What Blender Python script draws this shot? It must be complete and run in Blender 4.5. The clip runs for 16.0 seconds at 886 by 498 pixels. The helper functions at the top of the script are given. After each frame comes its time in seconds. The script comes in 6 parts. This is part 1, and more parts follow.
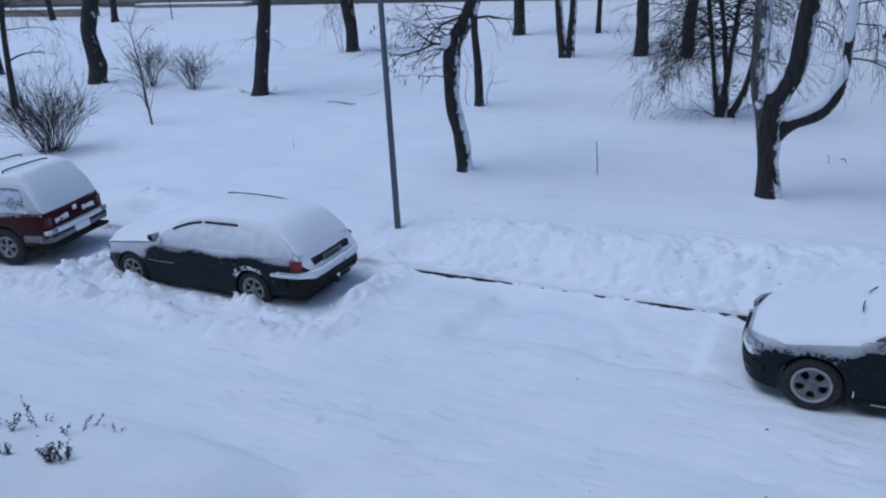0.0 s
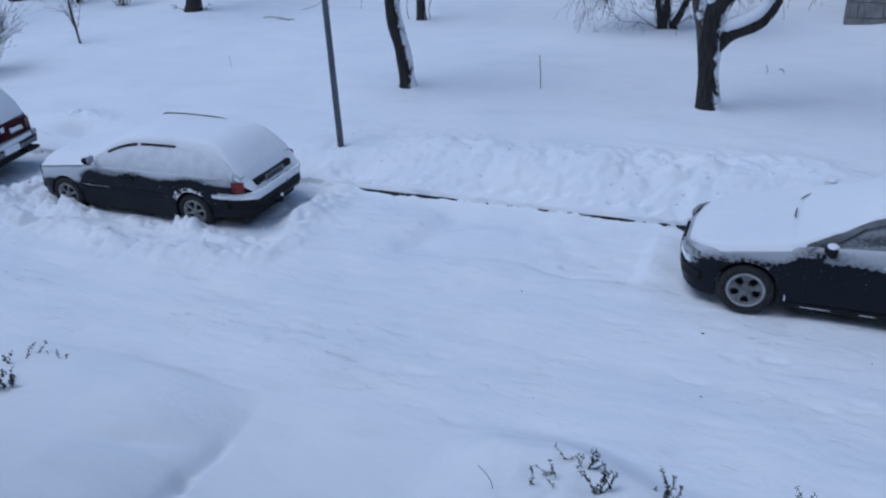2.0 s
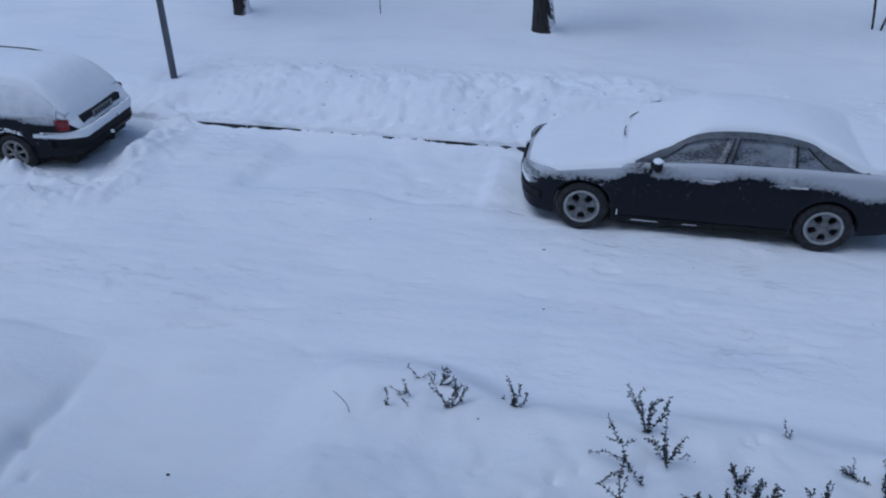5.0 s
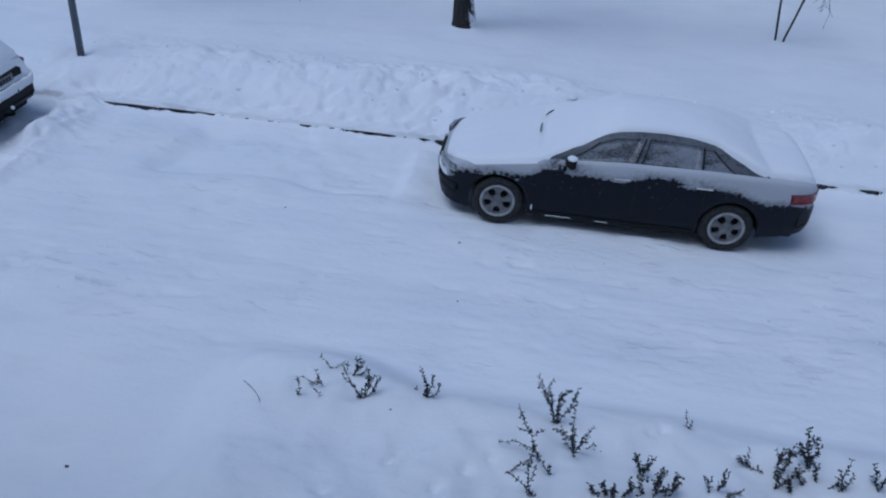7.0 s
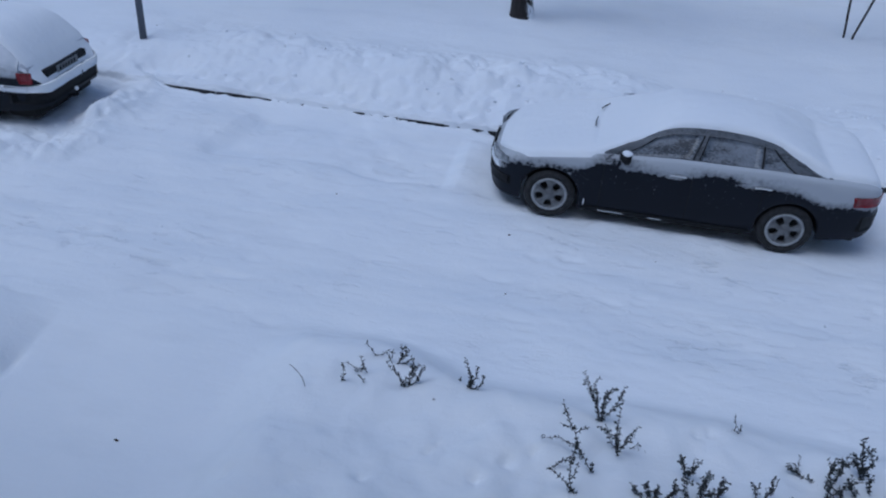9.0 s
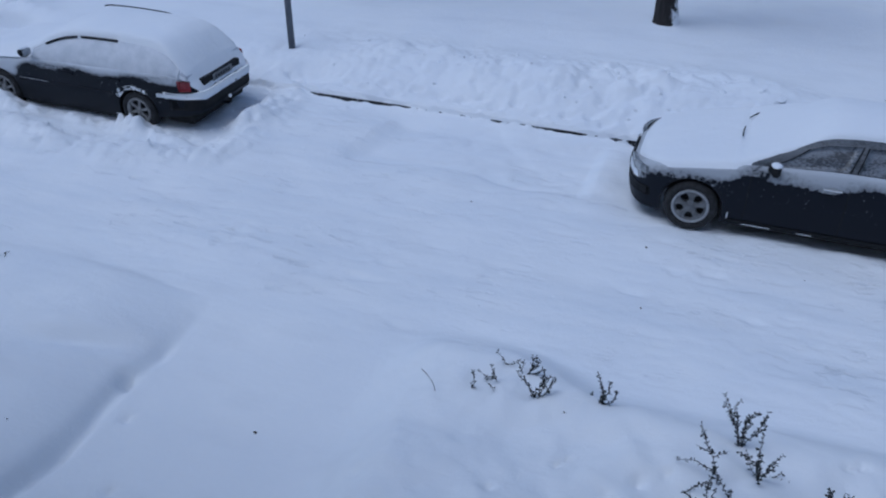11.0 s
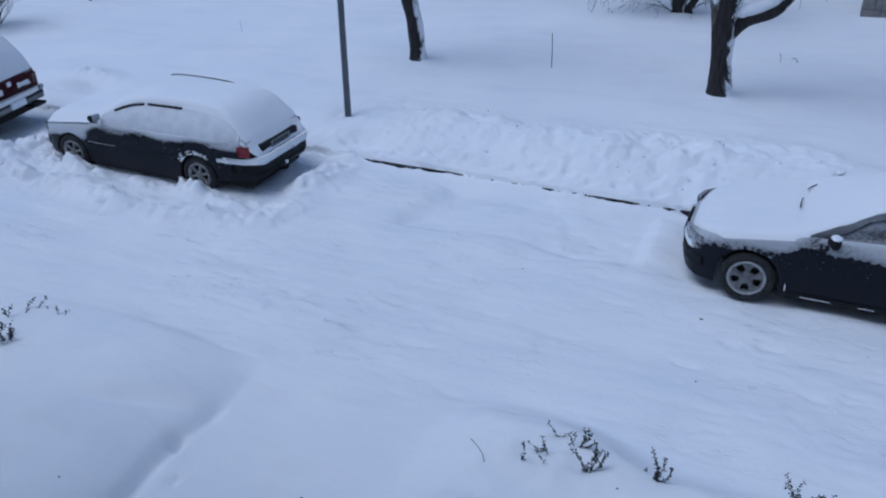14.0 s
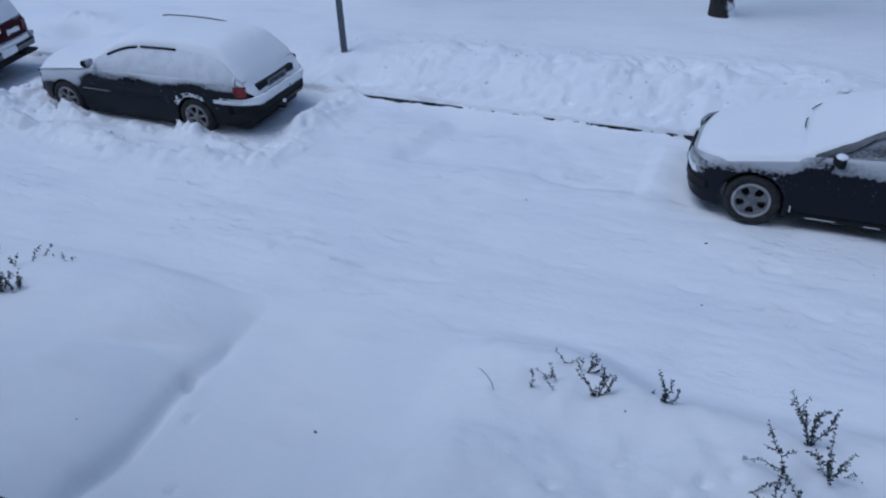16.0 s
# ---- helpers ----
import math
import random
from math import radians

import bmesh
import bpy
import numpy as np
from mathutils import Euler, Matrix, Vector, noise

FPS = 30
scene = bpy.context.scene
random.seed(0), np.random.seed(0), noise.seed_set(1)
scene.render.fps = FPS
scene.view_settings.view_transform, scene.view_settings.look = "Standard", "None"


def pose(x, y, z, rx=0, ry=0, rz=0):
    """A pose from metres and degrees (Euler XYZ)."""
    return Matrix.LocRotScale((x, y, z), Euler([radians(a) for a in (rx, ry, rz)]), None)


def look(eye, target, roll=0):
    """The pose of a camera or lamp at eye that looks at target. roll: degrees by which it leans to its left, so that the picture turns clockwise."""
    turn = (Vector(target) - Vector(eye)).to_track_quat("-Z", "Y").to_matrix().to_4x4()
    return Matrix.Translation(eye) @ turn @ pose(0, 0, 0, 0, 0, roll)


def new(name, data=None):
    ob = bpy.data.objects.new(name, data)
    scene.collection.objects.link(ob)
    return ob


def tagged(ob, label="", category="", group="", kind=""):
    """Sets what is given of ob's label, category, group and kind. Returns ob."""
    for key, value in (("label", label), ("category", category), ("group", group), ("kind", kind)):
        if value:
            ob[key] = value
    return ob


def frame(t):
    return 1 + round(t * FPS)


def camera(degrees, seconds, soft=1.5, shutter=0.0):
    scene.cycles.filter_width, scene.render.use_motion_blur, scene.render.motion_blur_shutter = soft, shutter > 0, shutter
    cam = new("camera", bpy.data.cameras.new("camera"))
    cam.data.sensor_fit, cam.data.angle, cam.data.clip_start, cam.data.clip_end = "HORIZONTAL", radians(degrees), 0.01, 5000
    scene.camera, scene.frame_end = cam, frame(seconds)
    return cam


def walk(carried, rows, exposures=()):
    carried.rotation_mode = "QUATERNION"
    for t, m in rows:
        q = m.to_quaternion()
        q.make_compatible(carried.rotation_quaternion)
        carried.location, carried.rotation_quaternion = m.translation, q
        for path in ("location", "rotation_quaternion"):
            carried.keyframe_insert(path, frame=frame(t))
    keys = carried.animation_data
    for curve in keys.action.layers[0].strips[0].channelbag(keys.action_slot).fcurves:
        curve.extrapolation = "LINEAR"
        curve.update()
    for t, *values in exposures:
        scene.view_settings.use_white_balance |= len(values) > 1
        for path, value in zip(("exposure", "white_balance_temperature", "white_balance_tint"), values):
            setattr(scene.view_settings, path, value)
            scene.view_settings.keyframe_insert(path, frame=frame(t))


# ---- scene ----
cam = camera(56.4, 16.0, soft=2.1, shutter=0.3)
# seconds, eye, then yaw, pitch and lean in degrees
PATH = [
    (0, 0.094, -9.292, 5.472, 27.32, -21.05, -3.27),
    (0.5, 0.100, -9.286, 5.469, 27.20, -20.80, -3.37),
    (1, 0.118, -9.293, 5.461, 26.80, -21.62, -3.96),
    (1.5, 0.123, -9.285, 5.450, 25.69, -24.40, -3.80),
    (2, 0.147, -9.290, 5.438, 23.75, -26.83, -3.22),
    (2.5, 0.168, -9.292, 5.443, 21.29, -28.64, -2.89),
    (3, 0.186, -9.297, 5.446, 19.03, -29.74, -2.64),
    (3.5, 0.202, -9.310, 5.455, 16.65, -30.76, -2.13),
    (4, 0.215, -9.311, 5.448, 14.75, -31.63, -1.45),
    (6.5, 0.250, -9.353, 5.455, 7.42, -32.37, 2.60),
    (7, 0.224, -9.344, 5.431, 5.34, -32.33, 4.38),
    (7.5, 0.229, -9.327, 5.423, 6.88, -31.83, 4.45),
    (8, 0.219, -9.321, 5.416, 8.05, -31.65, 4.58),
    (8.5, 0.221, -9.313, 5.406, 8.38, -32.22, 4.73),
    (9, 0.228, -9.312, 5.404, 9.37, -33.18, 4.23),
    (9.5, 0.210, -9.304, 5.396, 11.87, -33.56, 3.44),
    (10, 0.194, -9.292, 5.402, 16.23, -33.42, 2.54),
    (12.5, 0.176, -9.294, 5.378, 21.66, -32.80, -0.03),
    (13, 0.156, -9.298, 5.404, 22.43, -30.94, 0.94),
    (13.5, 0.147, -9.286, 5.401, 23.54, -29.10, 0.76),
    (14, 0.150, -9.294, 5.406, 24.00, -28.46, -0.70),
    (14.5, 0.155, -9.295, 5.376, 23.81, -29.96, -2.07),
    (15, 0.152, -9.305, 5.349, 23.91, -33.27, -2.78),
    (15.5, 0.153, -9.303, 5.353, 24.12, -34.08, -3.10),
    (16, 0.150, -9.299, 5.359, 24.45, -32.80, -2.98),
]


def aim(x, y, z, yaw, pitch, lean):
    return pose(x, y, z) @ pose(0, 0, 0, 0, 0, yaw) @ pose(0, 0, 0, 90 + pitch, 0, 0) @ pose(0, 0, 0, 0, 0, lean)


walk(cam, [(r[0], aim(*r[1:])) for r in PATH], exposures=[(0.0, -0.09, 5540, 10), (0.5, -0.08, 5540, 10), (2.0, -0.12, 5520, 10), (2.5, -0.24, 5500, 10), (3.0, -0.21, 5500, 10), (4.0, -0.25, 5500, 10), (6.5, -0.27, 5480, 10), (7.5, -0.29, 5480, 10), (9.5, -0.26, 5500, 10), (12.5, -0.2, 5520, 10), (13.5, -0.2, 5530, 10), (14.2, -0.14, 5540, 10), (15.0, -0.16, 5540, 10), (16.0, -0.18, 5540, 10)])

# ---- light: an overcast winter day ----
world = bpy.data.worlds.new("overcast_sky")
scene.world = world
world.use_nodes = True
wn = world.node_tree.nodes
sky = wn.new("ShaderNodeTexSky")
sky.sky_type = "NISHITA"
sky.sun_disc = False
sky.sun_elevation = radians(70)
sky.sun_rotation = radians(198)
sky.dust_density = 1.0
sky.air_density = 1.0
wn["Background"].inputs[1].default_value = 0.113
world.node_tree.links.new(sky.outputs[0], wn["Background"].inputs[0])
sun = new("sun", bpy.data.lights.new("sun", "SUN"))
sun.data.energy = 1.15
sun.data.angle = radians(40)
sun.data.color = (0.93, 0.96, 1.0)
sun.matrix_world = look((-4.6, -2.4, 12), (0, 0, 0))

# ---- materials ----


def nodes_of(name, color, rough=0.6, metal=0.0):
    m = bpy.data.materials.new(name)
    m.use_nodes = True
    b = m.node_tree.nodes["Principled BSDF"]
    b.inputs["Base Color"].default_value = (*color, 1)
    b.inputs["Roughness"].default_value = rough
    b.inputs["Metallic"].default_value = metal
    return m, m.node_tree.nodes, m.node_tree.links, b


def noise_node(n, l, scale, detail=4.0, coord="Object", stretch=None, rough=0.5):
    c = n.new("ShaderNodeTexCoord")
    t = n.new("ShaderNodeTexNoise")
    t.inputs["Scale"].default_value = scale
    t.inputs["Detail"].default_value = detail
    t.inputs["Roughness"].default_value = rough
    if stretch:
        mp = n.new("ShaderNodeMapping")
        mp.inputs["Scale"].default_value = stretch
        l.new(c.outputs[coord], mp.inputs[0])
        l.new(mp.outputs[0], t.inputs["Vector"])
    else:
        l.new(c.outputs[coord], t.inputs["Vector"])
    return t.outputs["Fac"]


def ramp(n, l, fac, stops):
    r = n.new("ShaderNodeValToRGB")
    e = r.color_ramp.elements
    while len(e) < len(stops):
        e.new(0.5)
    for k, (p, c) in zip(e, stops):
        k.position = p
        k.color = (*c, 1) if len(c) == 3 else c
    l.new(fac, r.inputs[0])
    return r.outputs[0]


def math_node(n, l, op, a, b):
    m = n.new("ShaderNodeMath")
    m.operation = op
    for k, v in enumerate((a, b)):
        if isinstance(v, (int, float)):
            m.inputs[k].default_value = v
        else:
            l.new(v, m.inputs[k])
    return m.outputs[0]


def bump(n, l, b, fac, strength, dist, prev=None):
    k = n.new("ShaderNodeBump")
    k.inputs["Strength"].default_value = strength
    k.inputs["Distance"].default_value = dist
    l.new(fac, k.inputs["Height"])
    if prev:
        l.new(prev, k.inputs["Normal"])
    l.new(k.outputs[0], b.inputs["Normal"])
    return k.outputs[0]


def surface(name, c1, c2, scale, rough=0.6, metal=0.0, bumps=(), stretch=None):
    """A material of two colours mixed by noise, with relief at the scales given."""
    m, n, l, b = nodes_of(name, c1, rough, metal)
    col = ramp(n, l, noise_node(n, l, scale, 5, stretch=stretch), [(0.35, c1), (0.65, c2)])
    l.new(col, b.inputs["Base Color"])
    prev = None
    for s, d in bumps:
        prev = bump(n, l, b, noise_node(n, l, s, 5, stretch=stretch), 0.6, d, prev)
    return m


def snow_material(name, dirt=0.0, grain=0.012):
    m, n, l, b = nodes_of(name, (0.86, 0.88, 0.9), 0.7)
    big = noise_node(n, l, 0.7, 5)
    col = ramp(n, l, big, [(0.3, (0.82, 0.85, 0.89)), (0.7, (0.88, 0.9, 0.92))])
    if dirt:
        d = ramp(n, l, noise_node(n, l, 1.6, 8, stretch=(0.5, 1.3, 1)), [(0.52, (0, 0, 0)), (0.72, (dirt, dirt, dirt))])
        mix = n.new("ShaderNodeMixRGB")
        mix.inputs[2].default_value = (0.5, 0.52, 0.56, 1)
        l.new(d, mix.inputs[0])
        l.new(col, mix.inputs[1])
        col = mix.outputs[0]
    if dirt:
        # packed snow in long patches along the street
        pk = ramp(n, l, noise_node(n, l, 1.1, 6, stretch=(0.22, 1.5, 0), rough=0.6), [(0.44, (0, 0, 0)), (0.66, (0.3, 0.3, 0.3))])
        c = n.new("ShaderNodeTexCoord")
        sp = n.new("ShaderNodeSeparateXYZ")
        l.new(c.outputs["Object"], sp.inputs[0])
        lane = ramp(n, l, math_node(n, l, "DIVIDE", math_node(n, l, "ADD", sp.outputs[1], 4.0), 8.0), [(0.05, (0, 0, 0)), (0.2, (1, 1, 1)), (0.68, (1, 1, 1)), (0.76, (0, 0, 0))])
        mix = n.new("ShaderNodeMixRGB")
        mix.inputs[2].default_value = (0.6, 0.67, 0.76, 1)
        marks = ramp(n, l, noise_node(n, l, 5.0, 5, stretch=(0.55, 1.5, 0), rough=0.6), [(0.555, (0, 0, 0)), (0.67, (1, 1, 1))])
        where = ramp(n, l, noise_node(n, l, 0.9, 3, stretch=(0.7, 1.3, 0)), [(0.44, (0, 0, 0)), (0.62, (1, 1, 1))])
        marks = math_node(n, l, "MULTIPLY", math_node(n, l, "MULTIPLY", marks, where), lane)
        l.new(math_node(n, l, "MAXIMUM", math_node(n, l, "MULTIPLY", pk, lane), math_node(n, l, "MULTIPLY", marks, 0.28)), mix.inputs[0])
        l.new(col, mix.inputs[1])
        col = mix.outputs[0]
    l.new(col, b.inputs["Base Color"])
    p = bump(n, l, b, noise_node(n, l, 4.5, 6, stretch=(0.45, 1.3, 1), rough=0.6), 0.5, 0.022)
    p = bump(n, l, b, noise_node(n, l, 13, 6, rough=0.65), 0.5, 0.018, p)
    p = bump(n, l, b, noise_node(n, l, 70, 4), 0.5, grain * 0.5, p)
    if dirt:
        bump(n, l, b, math_node(n, l, "MULTIPLY", marks, -1.0), 0.6, 0.03, p)
    return m


SNOW = snow_material("snow")
SNOW_GROUND = snow_material("snow_ground", 0.12)


def dusted(name, color, rough, lo, hi, metal=0.0, coat=0.0, scale=9.0, snow=(0.6, 0.63, 0.67), reach=0.35, tilt=0.0, front=0.0, rear=0.0, nose=0.0, gap=0.0, speck=0.0, full=1.0, mid=0.8):
    """Paint or glass on which blown snow has stuck above a ragged line between the heights lo and hi of the thing."""
    m, n, l, b = nodes_of(name, color, rough, metal)
    b.inputs["Coat Weight"].default_value = coat
    b.inputs["Specular IOR Level"].default_value = 0.16
    c = n.new("ShaderNodeTexCoord")
    s = n.new("ShaderNodeSeparateXYZ")
    l.new(c.outputs["Object"], s.inputs[0])
    mr = n.new("ShaderNodeMapRange")
    mr.inputs["From Min"].default_value = lo
    mr.inputs["From Max"].default_value = hi
    mr.clamp = False
    l.new(math_node(n, l, "ADD", s.outputs[2], math_node(n, l, "MULTIPLY", s.outputs[0], tilt)), mr.inputs[0])
    fr = n.new("ShaderNodeMapRange")
    for k, v in (("From Min", 0.62), ("From Max", 0.3), ("To Min", 0.0), ("To Max", front)):
        fr.inputs[k].default_value = v
    l.new(s.outputs[0], fr.inputs[0])
    re = n.new("ShaderNodeMapRange")
    for k, v in (("From Min", 2.55), ("From Max", 3.2), ("To Min", 0.0), ("To Max", rear)):
        re.inputs[k].default_value = v
    l.new(s.outputs[0], re.inputs[0])
    no = n.new("ShaderNodeMapRange")
    for k, v in (("From Min", -0.3), ("From Max", -0.6), ("To Min", 0.0), ("To Max", nose)):
        no.inputs[k].default_value = v
    l.new(s.outputs[0], no.inputs[0])
    ga = n.new("ShaderNodeMapRange")
    for k, v in (("From Min", 0.08), ("From Max", 0.24), ("To Min", -gap), ("To Max", 0.0)):
        ga.inputs[k].default_value = v
    l.new(math_node(n, l, "ABSOLUTE", math_node(n, l, "SUBTRACT", s.outputs[0], 0.62), 0.0), ga.inputs[0])
    fine = noise_node(n, l, scale * 3, 9, rough=0.7)
    patch = noise_node(n, l, scale * 0.35, 4, stretch=(0.6, 1, 2.0))
    f = math_node(n, l, "ADD", math_node(n, l, "ADD", mr.outputs[0], math_node(n, l, "ADD", math_node(n, l, "ADD", fr.outputs[0], no.outputs[0]), math_node(n, l, "ADD", ga.outputs[0], re.outputs[0]))), math_node(n, l, "MULTIPLY", math_node(n, l, "SUBTRACT", fine, 0.5), reach * 2))
    f = math_node(n, l, "ADD", f, math_node(n, l, "MULTIPLY", math_node(n, l, "SUBTRACT", patch, 0.5), reach * 3))
    fac = ramp(n, l, f, [(0.46, (0, 0, 0)), (0.52, (0.4, 0.4, 0.4)), (0.66, (mid, mid, mid)), (0.9, (full, full, full))])
    if speck:
        zone = n.new("ShaderNodeMapRange")
        zone.inputs["From Min"].default_value = lo - 0.28
        zone.inputs["From Max"].default_value = lo + 0.1
        l.new(s.outputs[2], zone.inputs[0])
        dots = ramp(n, l, noise_node(n, l, 34, 5, rough=0.6), [(0.66, (0, 0, 0)), (0.7, (speck,) * 3)])
        fac = math_node(n, l, "MAXIMUM", fac, math_node(n, l, "MULTIPLY", dots, zone.outputs[0]))
    mix = n.new("ShaderNodeMixRGB")
    mix.inputs[1].default_value = (*color, 1)
    mix.inputs[2].default_value = (*snow, 1)
    l.new(fac, mix.inputs[0])
    l.new(mix.outputs[0], b.inputs["Base Color"])
    rr = n.new("ShaderNodeMapRange")
    rr.inputs["To Min"].default_value = rough
    rr.inputs["To Max"].default_value = 0.8
    l.new(fac, rr.inputs[0])
    l.new(rr.outputs[0], b.inputs["Roughness"])
    bump(n, l, b, fac, 0.6, 0.012)
    return m


def frosted_glass(name, amount, rough=0.35):
    """Dark car glass under a thin uneven film of frost."""
    m, n, l, b = nodes_of(name, (0.03, 0.035, 0.04), rough)
    f = math_node(n, l, "ADD", noise_node(n, l, 3.0, 6, stretch=(1, 1, 2)), math_node(n, l, "MULTIPLY", math_node(n, l, "SUBTRACT", noise_node(n, l, 46, 8, stretch=(0.6, 1, 1.6), rough=0.7), 0.5), 1.1))
    fac = ramp(n, l, f, [(0.36, (amount * 0.12,) * 3), (0.46, (amount * 0.9,) * 3), (0.75, (min(1, amount * 1.5),) * 3)])
    mix = n.new("ShaderNodeMixRGB")
    mix.inputs[1].default_value = (0.02, 0.024, 0.03, 1)
    mix.inputs[2].default_value = (0.7, 0.77, 0.87, 1)
    l.new(fac, mix.inputs[0])
    l.new(mix.outputs[0], b.inputs["Base Color"])
    bump(n, l, b, noise_node(n, l, 25, 5), 0.4, 0.004)
    return m


def bark_material(name, dark, light, snowy=0.5, side=(1.0, -0.2, 0.3), bias=0.42):
    """Furrowed bark; snow driven by the wind sticks to one side of the trunk in ragged patches."""
    m, n, l, b = nodes_of(name, dark, 0.9)
    f = noise_node(n, l, 9, 8, stretch=(2.2, 2.2, 0.35))
    col = ramp(n, l, f, [(0.35, dark), (0.62, light)])
    g = n.new("ShaderNodeNewGeometry")
    dot = n.new("ShaderNodeVectorMath")
    dot.operation = "DOT_PRODUCT"
    l.new(g.outputs["Normal"], dot.inputs[0])
    dot.inputs[1].default_value = Vector(side).normalized()
    s = math_node(n, l, "ADD", math_node(n, l, "MULTIPLY", dot.outputs["Value"], bias), noise_node(n, l, 6.0, 12, stretch=(1, 1, 0.5), rough=0.78))
    fac = ramp(n, l, s, [(0.98 - snowy * 0.3, (0, 0, 0)), (1.0 - snowy * 0.3, (1, 1, 1))])
    mix = n.new("ShaderNodeMixRGB")
    l.new(fac, mix.inputs[0])
    l.new(col, mix.inputs[1])
    mix.inputs[2].default_value = (0.82, 0.84, 0.87, 1)
    l.new(mix.outputs[0], b.inputs["Base Color"])
    p = bump(n, l, b, f, 0.9, 0.03)
    bump(n, l, b, fac, 0.5, 0.02, p)
    return m


BARK = bark_material("dark_bark", (0.011, 0.0095, 0.0095), (0.032, 0.027, 0.026), 0.42)
BARK_PLAIN = bark_material("far_bark", (0.014, 0.013, 0.013), (0.036, 0.032, 0.031), 0.0)
BARK_SNOWY = bark_material("snowy_bark", (0.03, 0.027, 0.026), (0.09, 0.085, 0.08), 1.45, bias=0.12)
TWIG = surface("twig", (0.02, 0.016, 0.016), (0.042, 0.034, 0.031), 6, 0.85)
TWIG_BUSH = surface("bush_twig", (0.026, 0.023, 0.024), (0.058, 0.05, 0.047), 4, 0.85)
LEAF = surface("leaf", (0.018, 0.026, 0.029), (0.042, 0.052, 0.05), 30, 0.6)
DEAD_LEAF = surface("dead_leaf", (0.03, 0.022, 0.018), (0.06, 0.045, 0.035), 20, 0.8)
STEEL = surface("galvanised_steel", (0.11, 0.125, 0.15), (0.14, 0.155, 0.18), 3, 0.6, 0.3, ((40, 0.001),))
BLACK_PAINT = dusted("black_paint", (0.004, 0.0068, 0.014), 0.4, 0.74, 1.0, 0.0, 0.08, 7.0, reach=0.5, front=0.6, rear=0.55, nose=0.45, gap=0.24, speck=0.45, full=0.8, mid=0.6)
FROSTED_PAINT = frosted_glass("frosted_paint", 0.1, 0.5)
BLACK_PAINT_WAGON = dusted("black_paint_wagon", (0.005, 0.0075, 0.0135), 0.4, 0.68, 0.98, 0.0, 0.08, 9.0, reach=0.28, speck=0.9, front=0.75, nose=0.3)
RED_PAINT = dusted("red_paint", (0.045, 0.007, 0.01), 0.4, 0.85, 1.2, 0.0, 0.06, 6.0, reach=0.3, speck=0.4)
BLACK_PLASTIC = surface("black_plastic", (0.006, 0.007, 0.009), (0.012, 0.013, 0.015), 30, 0.6)
BLACK_PLASTIC.node_tree.nodes["Principled BSDF"].inputs["Specular IOR Level"].default_value = 0.2
RUBBER = surface("rubber", (0.012, 0.012, 0.013), (0.03, 0.03, 0.032), 20, 0.85, 0, ((60, 0.003),))
ALLOY = surface("alloy", (0.1, 0.105, 0.11), (0.19, 0.195, 0.2), 14, 0.5, 0.2)
ALLOY_DULL = surface("dull_alloy", (0.15, 0.15, 0.15), (0.34, 0.34, 0.34), 16, 0.55, 0.3)
WELL = surface("wheel_well", (0.006, 0.006, 0.006), (0.012, 0.012, 0.012), 10, 0.9)
TAIL_RED = surface("tail_red", (0.16, 0.006, 0.012), (0.26, 0.02, 0.028), 20, 0.25)
TAIL_DARK = surface("tail_dark", (0.06, 0.004, 0.008), (0.12, 0.01, 0.014), 20, 0.3)
LAMP_GLASS = surface("lamp_glass", (0.2, 0.22, 0.24), (0.42, 0.44, 0.46), 16, 0.2)
CHROME = surface("bumper_grey", (0.15, 0.155, 0.165), (0.24, 0.245, 0.255), 9, 0.5, 0.1)
FROST = frosted_glass("frosted_glass", 0.2)
SNOW_FILM = surface("snow_film", (0.62, 0.65, 0.69), (0.72, 0.74, 0.78), 7, 0.8, 0, ((30, 0.004),))
PALE_ALLOY = surface("pale_alloy", (0.27, 0.28, 0.29), (0.42, 0.43, 0.44), 14, 0.5, 0.2)
GLASS_SNOW = frosted_glass("snowed_glass", 0.85, 0.7)
PLATE = surface("number_plate", (0.09, 0.1, 0.11), (0.2, 0.21, 0.22), 20, 0.5)
KERB = surface("kerb_stone", (0.014, 0.016, 0.02), (0.04, 0.043, 0.048), 8, 0.9, 0, ((30, 0.006),))
CONCRETE = surface("grey_block", (0.16, 0.155, 0.15), (0.26, 0.25, 0.24), 3, 0.9, 0, ((20, 0.008),))
CONCRETE_DARK = surface("dark_block", (0.07, 0.068, 0.066), (0.12, 0.115, 0.11), 4, 0.9, 0, ((20, 0.008),))
PLASTER = surface("plaster", (0.4, 0.37, 0.33), (0.48, 0.45, 0.41), 1.5, 0.9, 0, ((30, 0.004),))
FAR_WALL = surface("far_wall", (0.17, 0.14, 0.115), (0.26, 0.22, 0.18), 0.6, 0.9)
SILL = surface("sill_metal", (0.42, 0.43, 0.44), (0.52, 0.53, 0.54), 8, 0.5, 0.3)
# near-black colour that stands for the shadow at the sill's front edge
EDGE_SHADE = surface("edge_shade", (0.02, 0.02, 0.022), (0.035, 0.035, 0.038), 8, 0.6)
ROOM = surface("room_paint", (0.35, 0.34, 0.32), (0.4, 0.39, 0.37), 1.0, 0.9)

# ---- mesh helpers ----


def mesh_data(name, verts, faces, mat, smooth=True):
    me = bpy.data.meshes.new(name)
    me.from_pydata([tuple(map(float, v)) for v in verts], [], faces)
    if mat:
        me.materials.append(mat)
    if smooth:
        me.polygons.foreach_set("use_smooth", [True] * len(me.polygons))
    me.update()
    return me


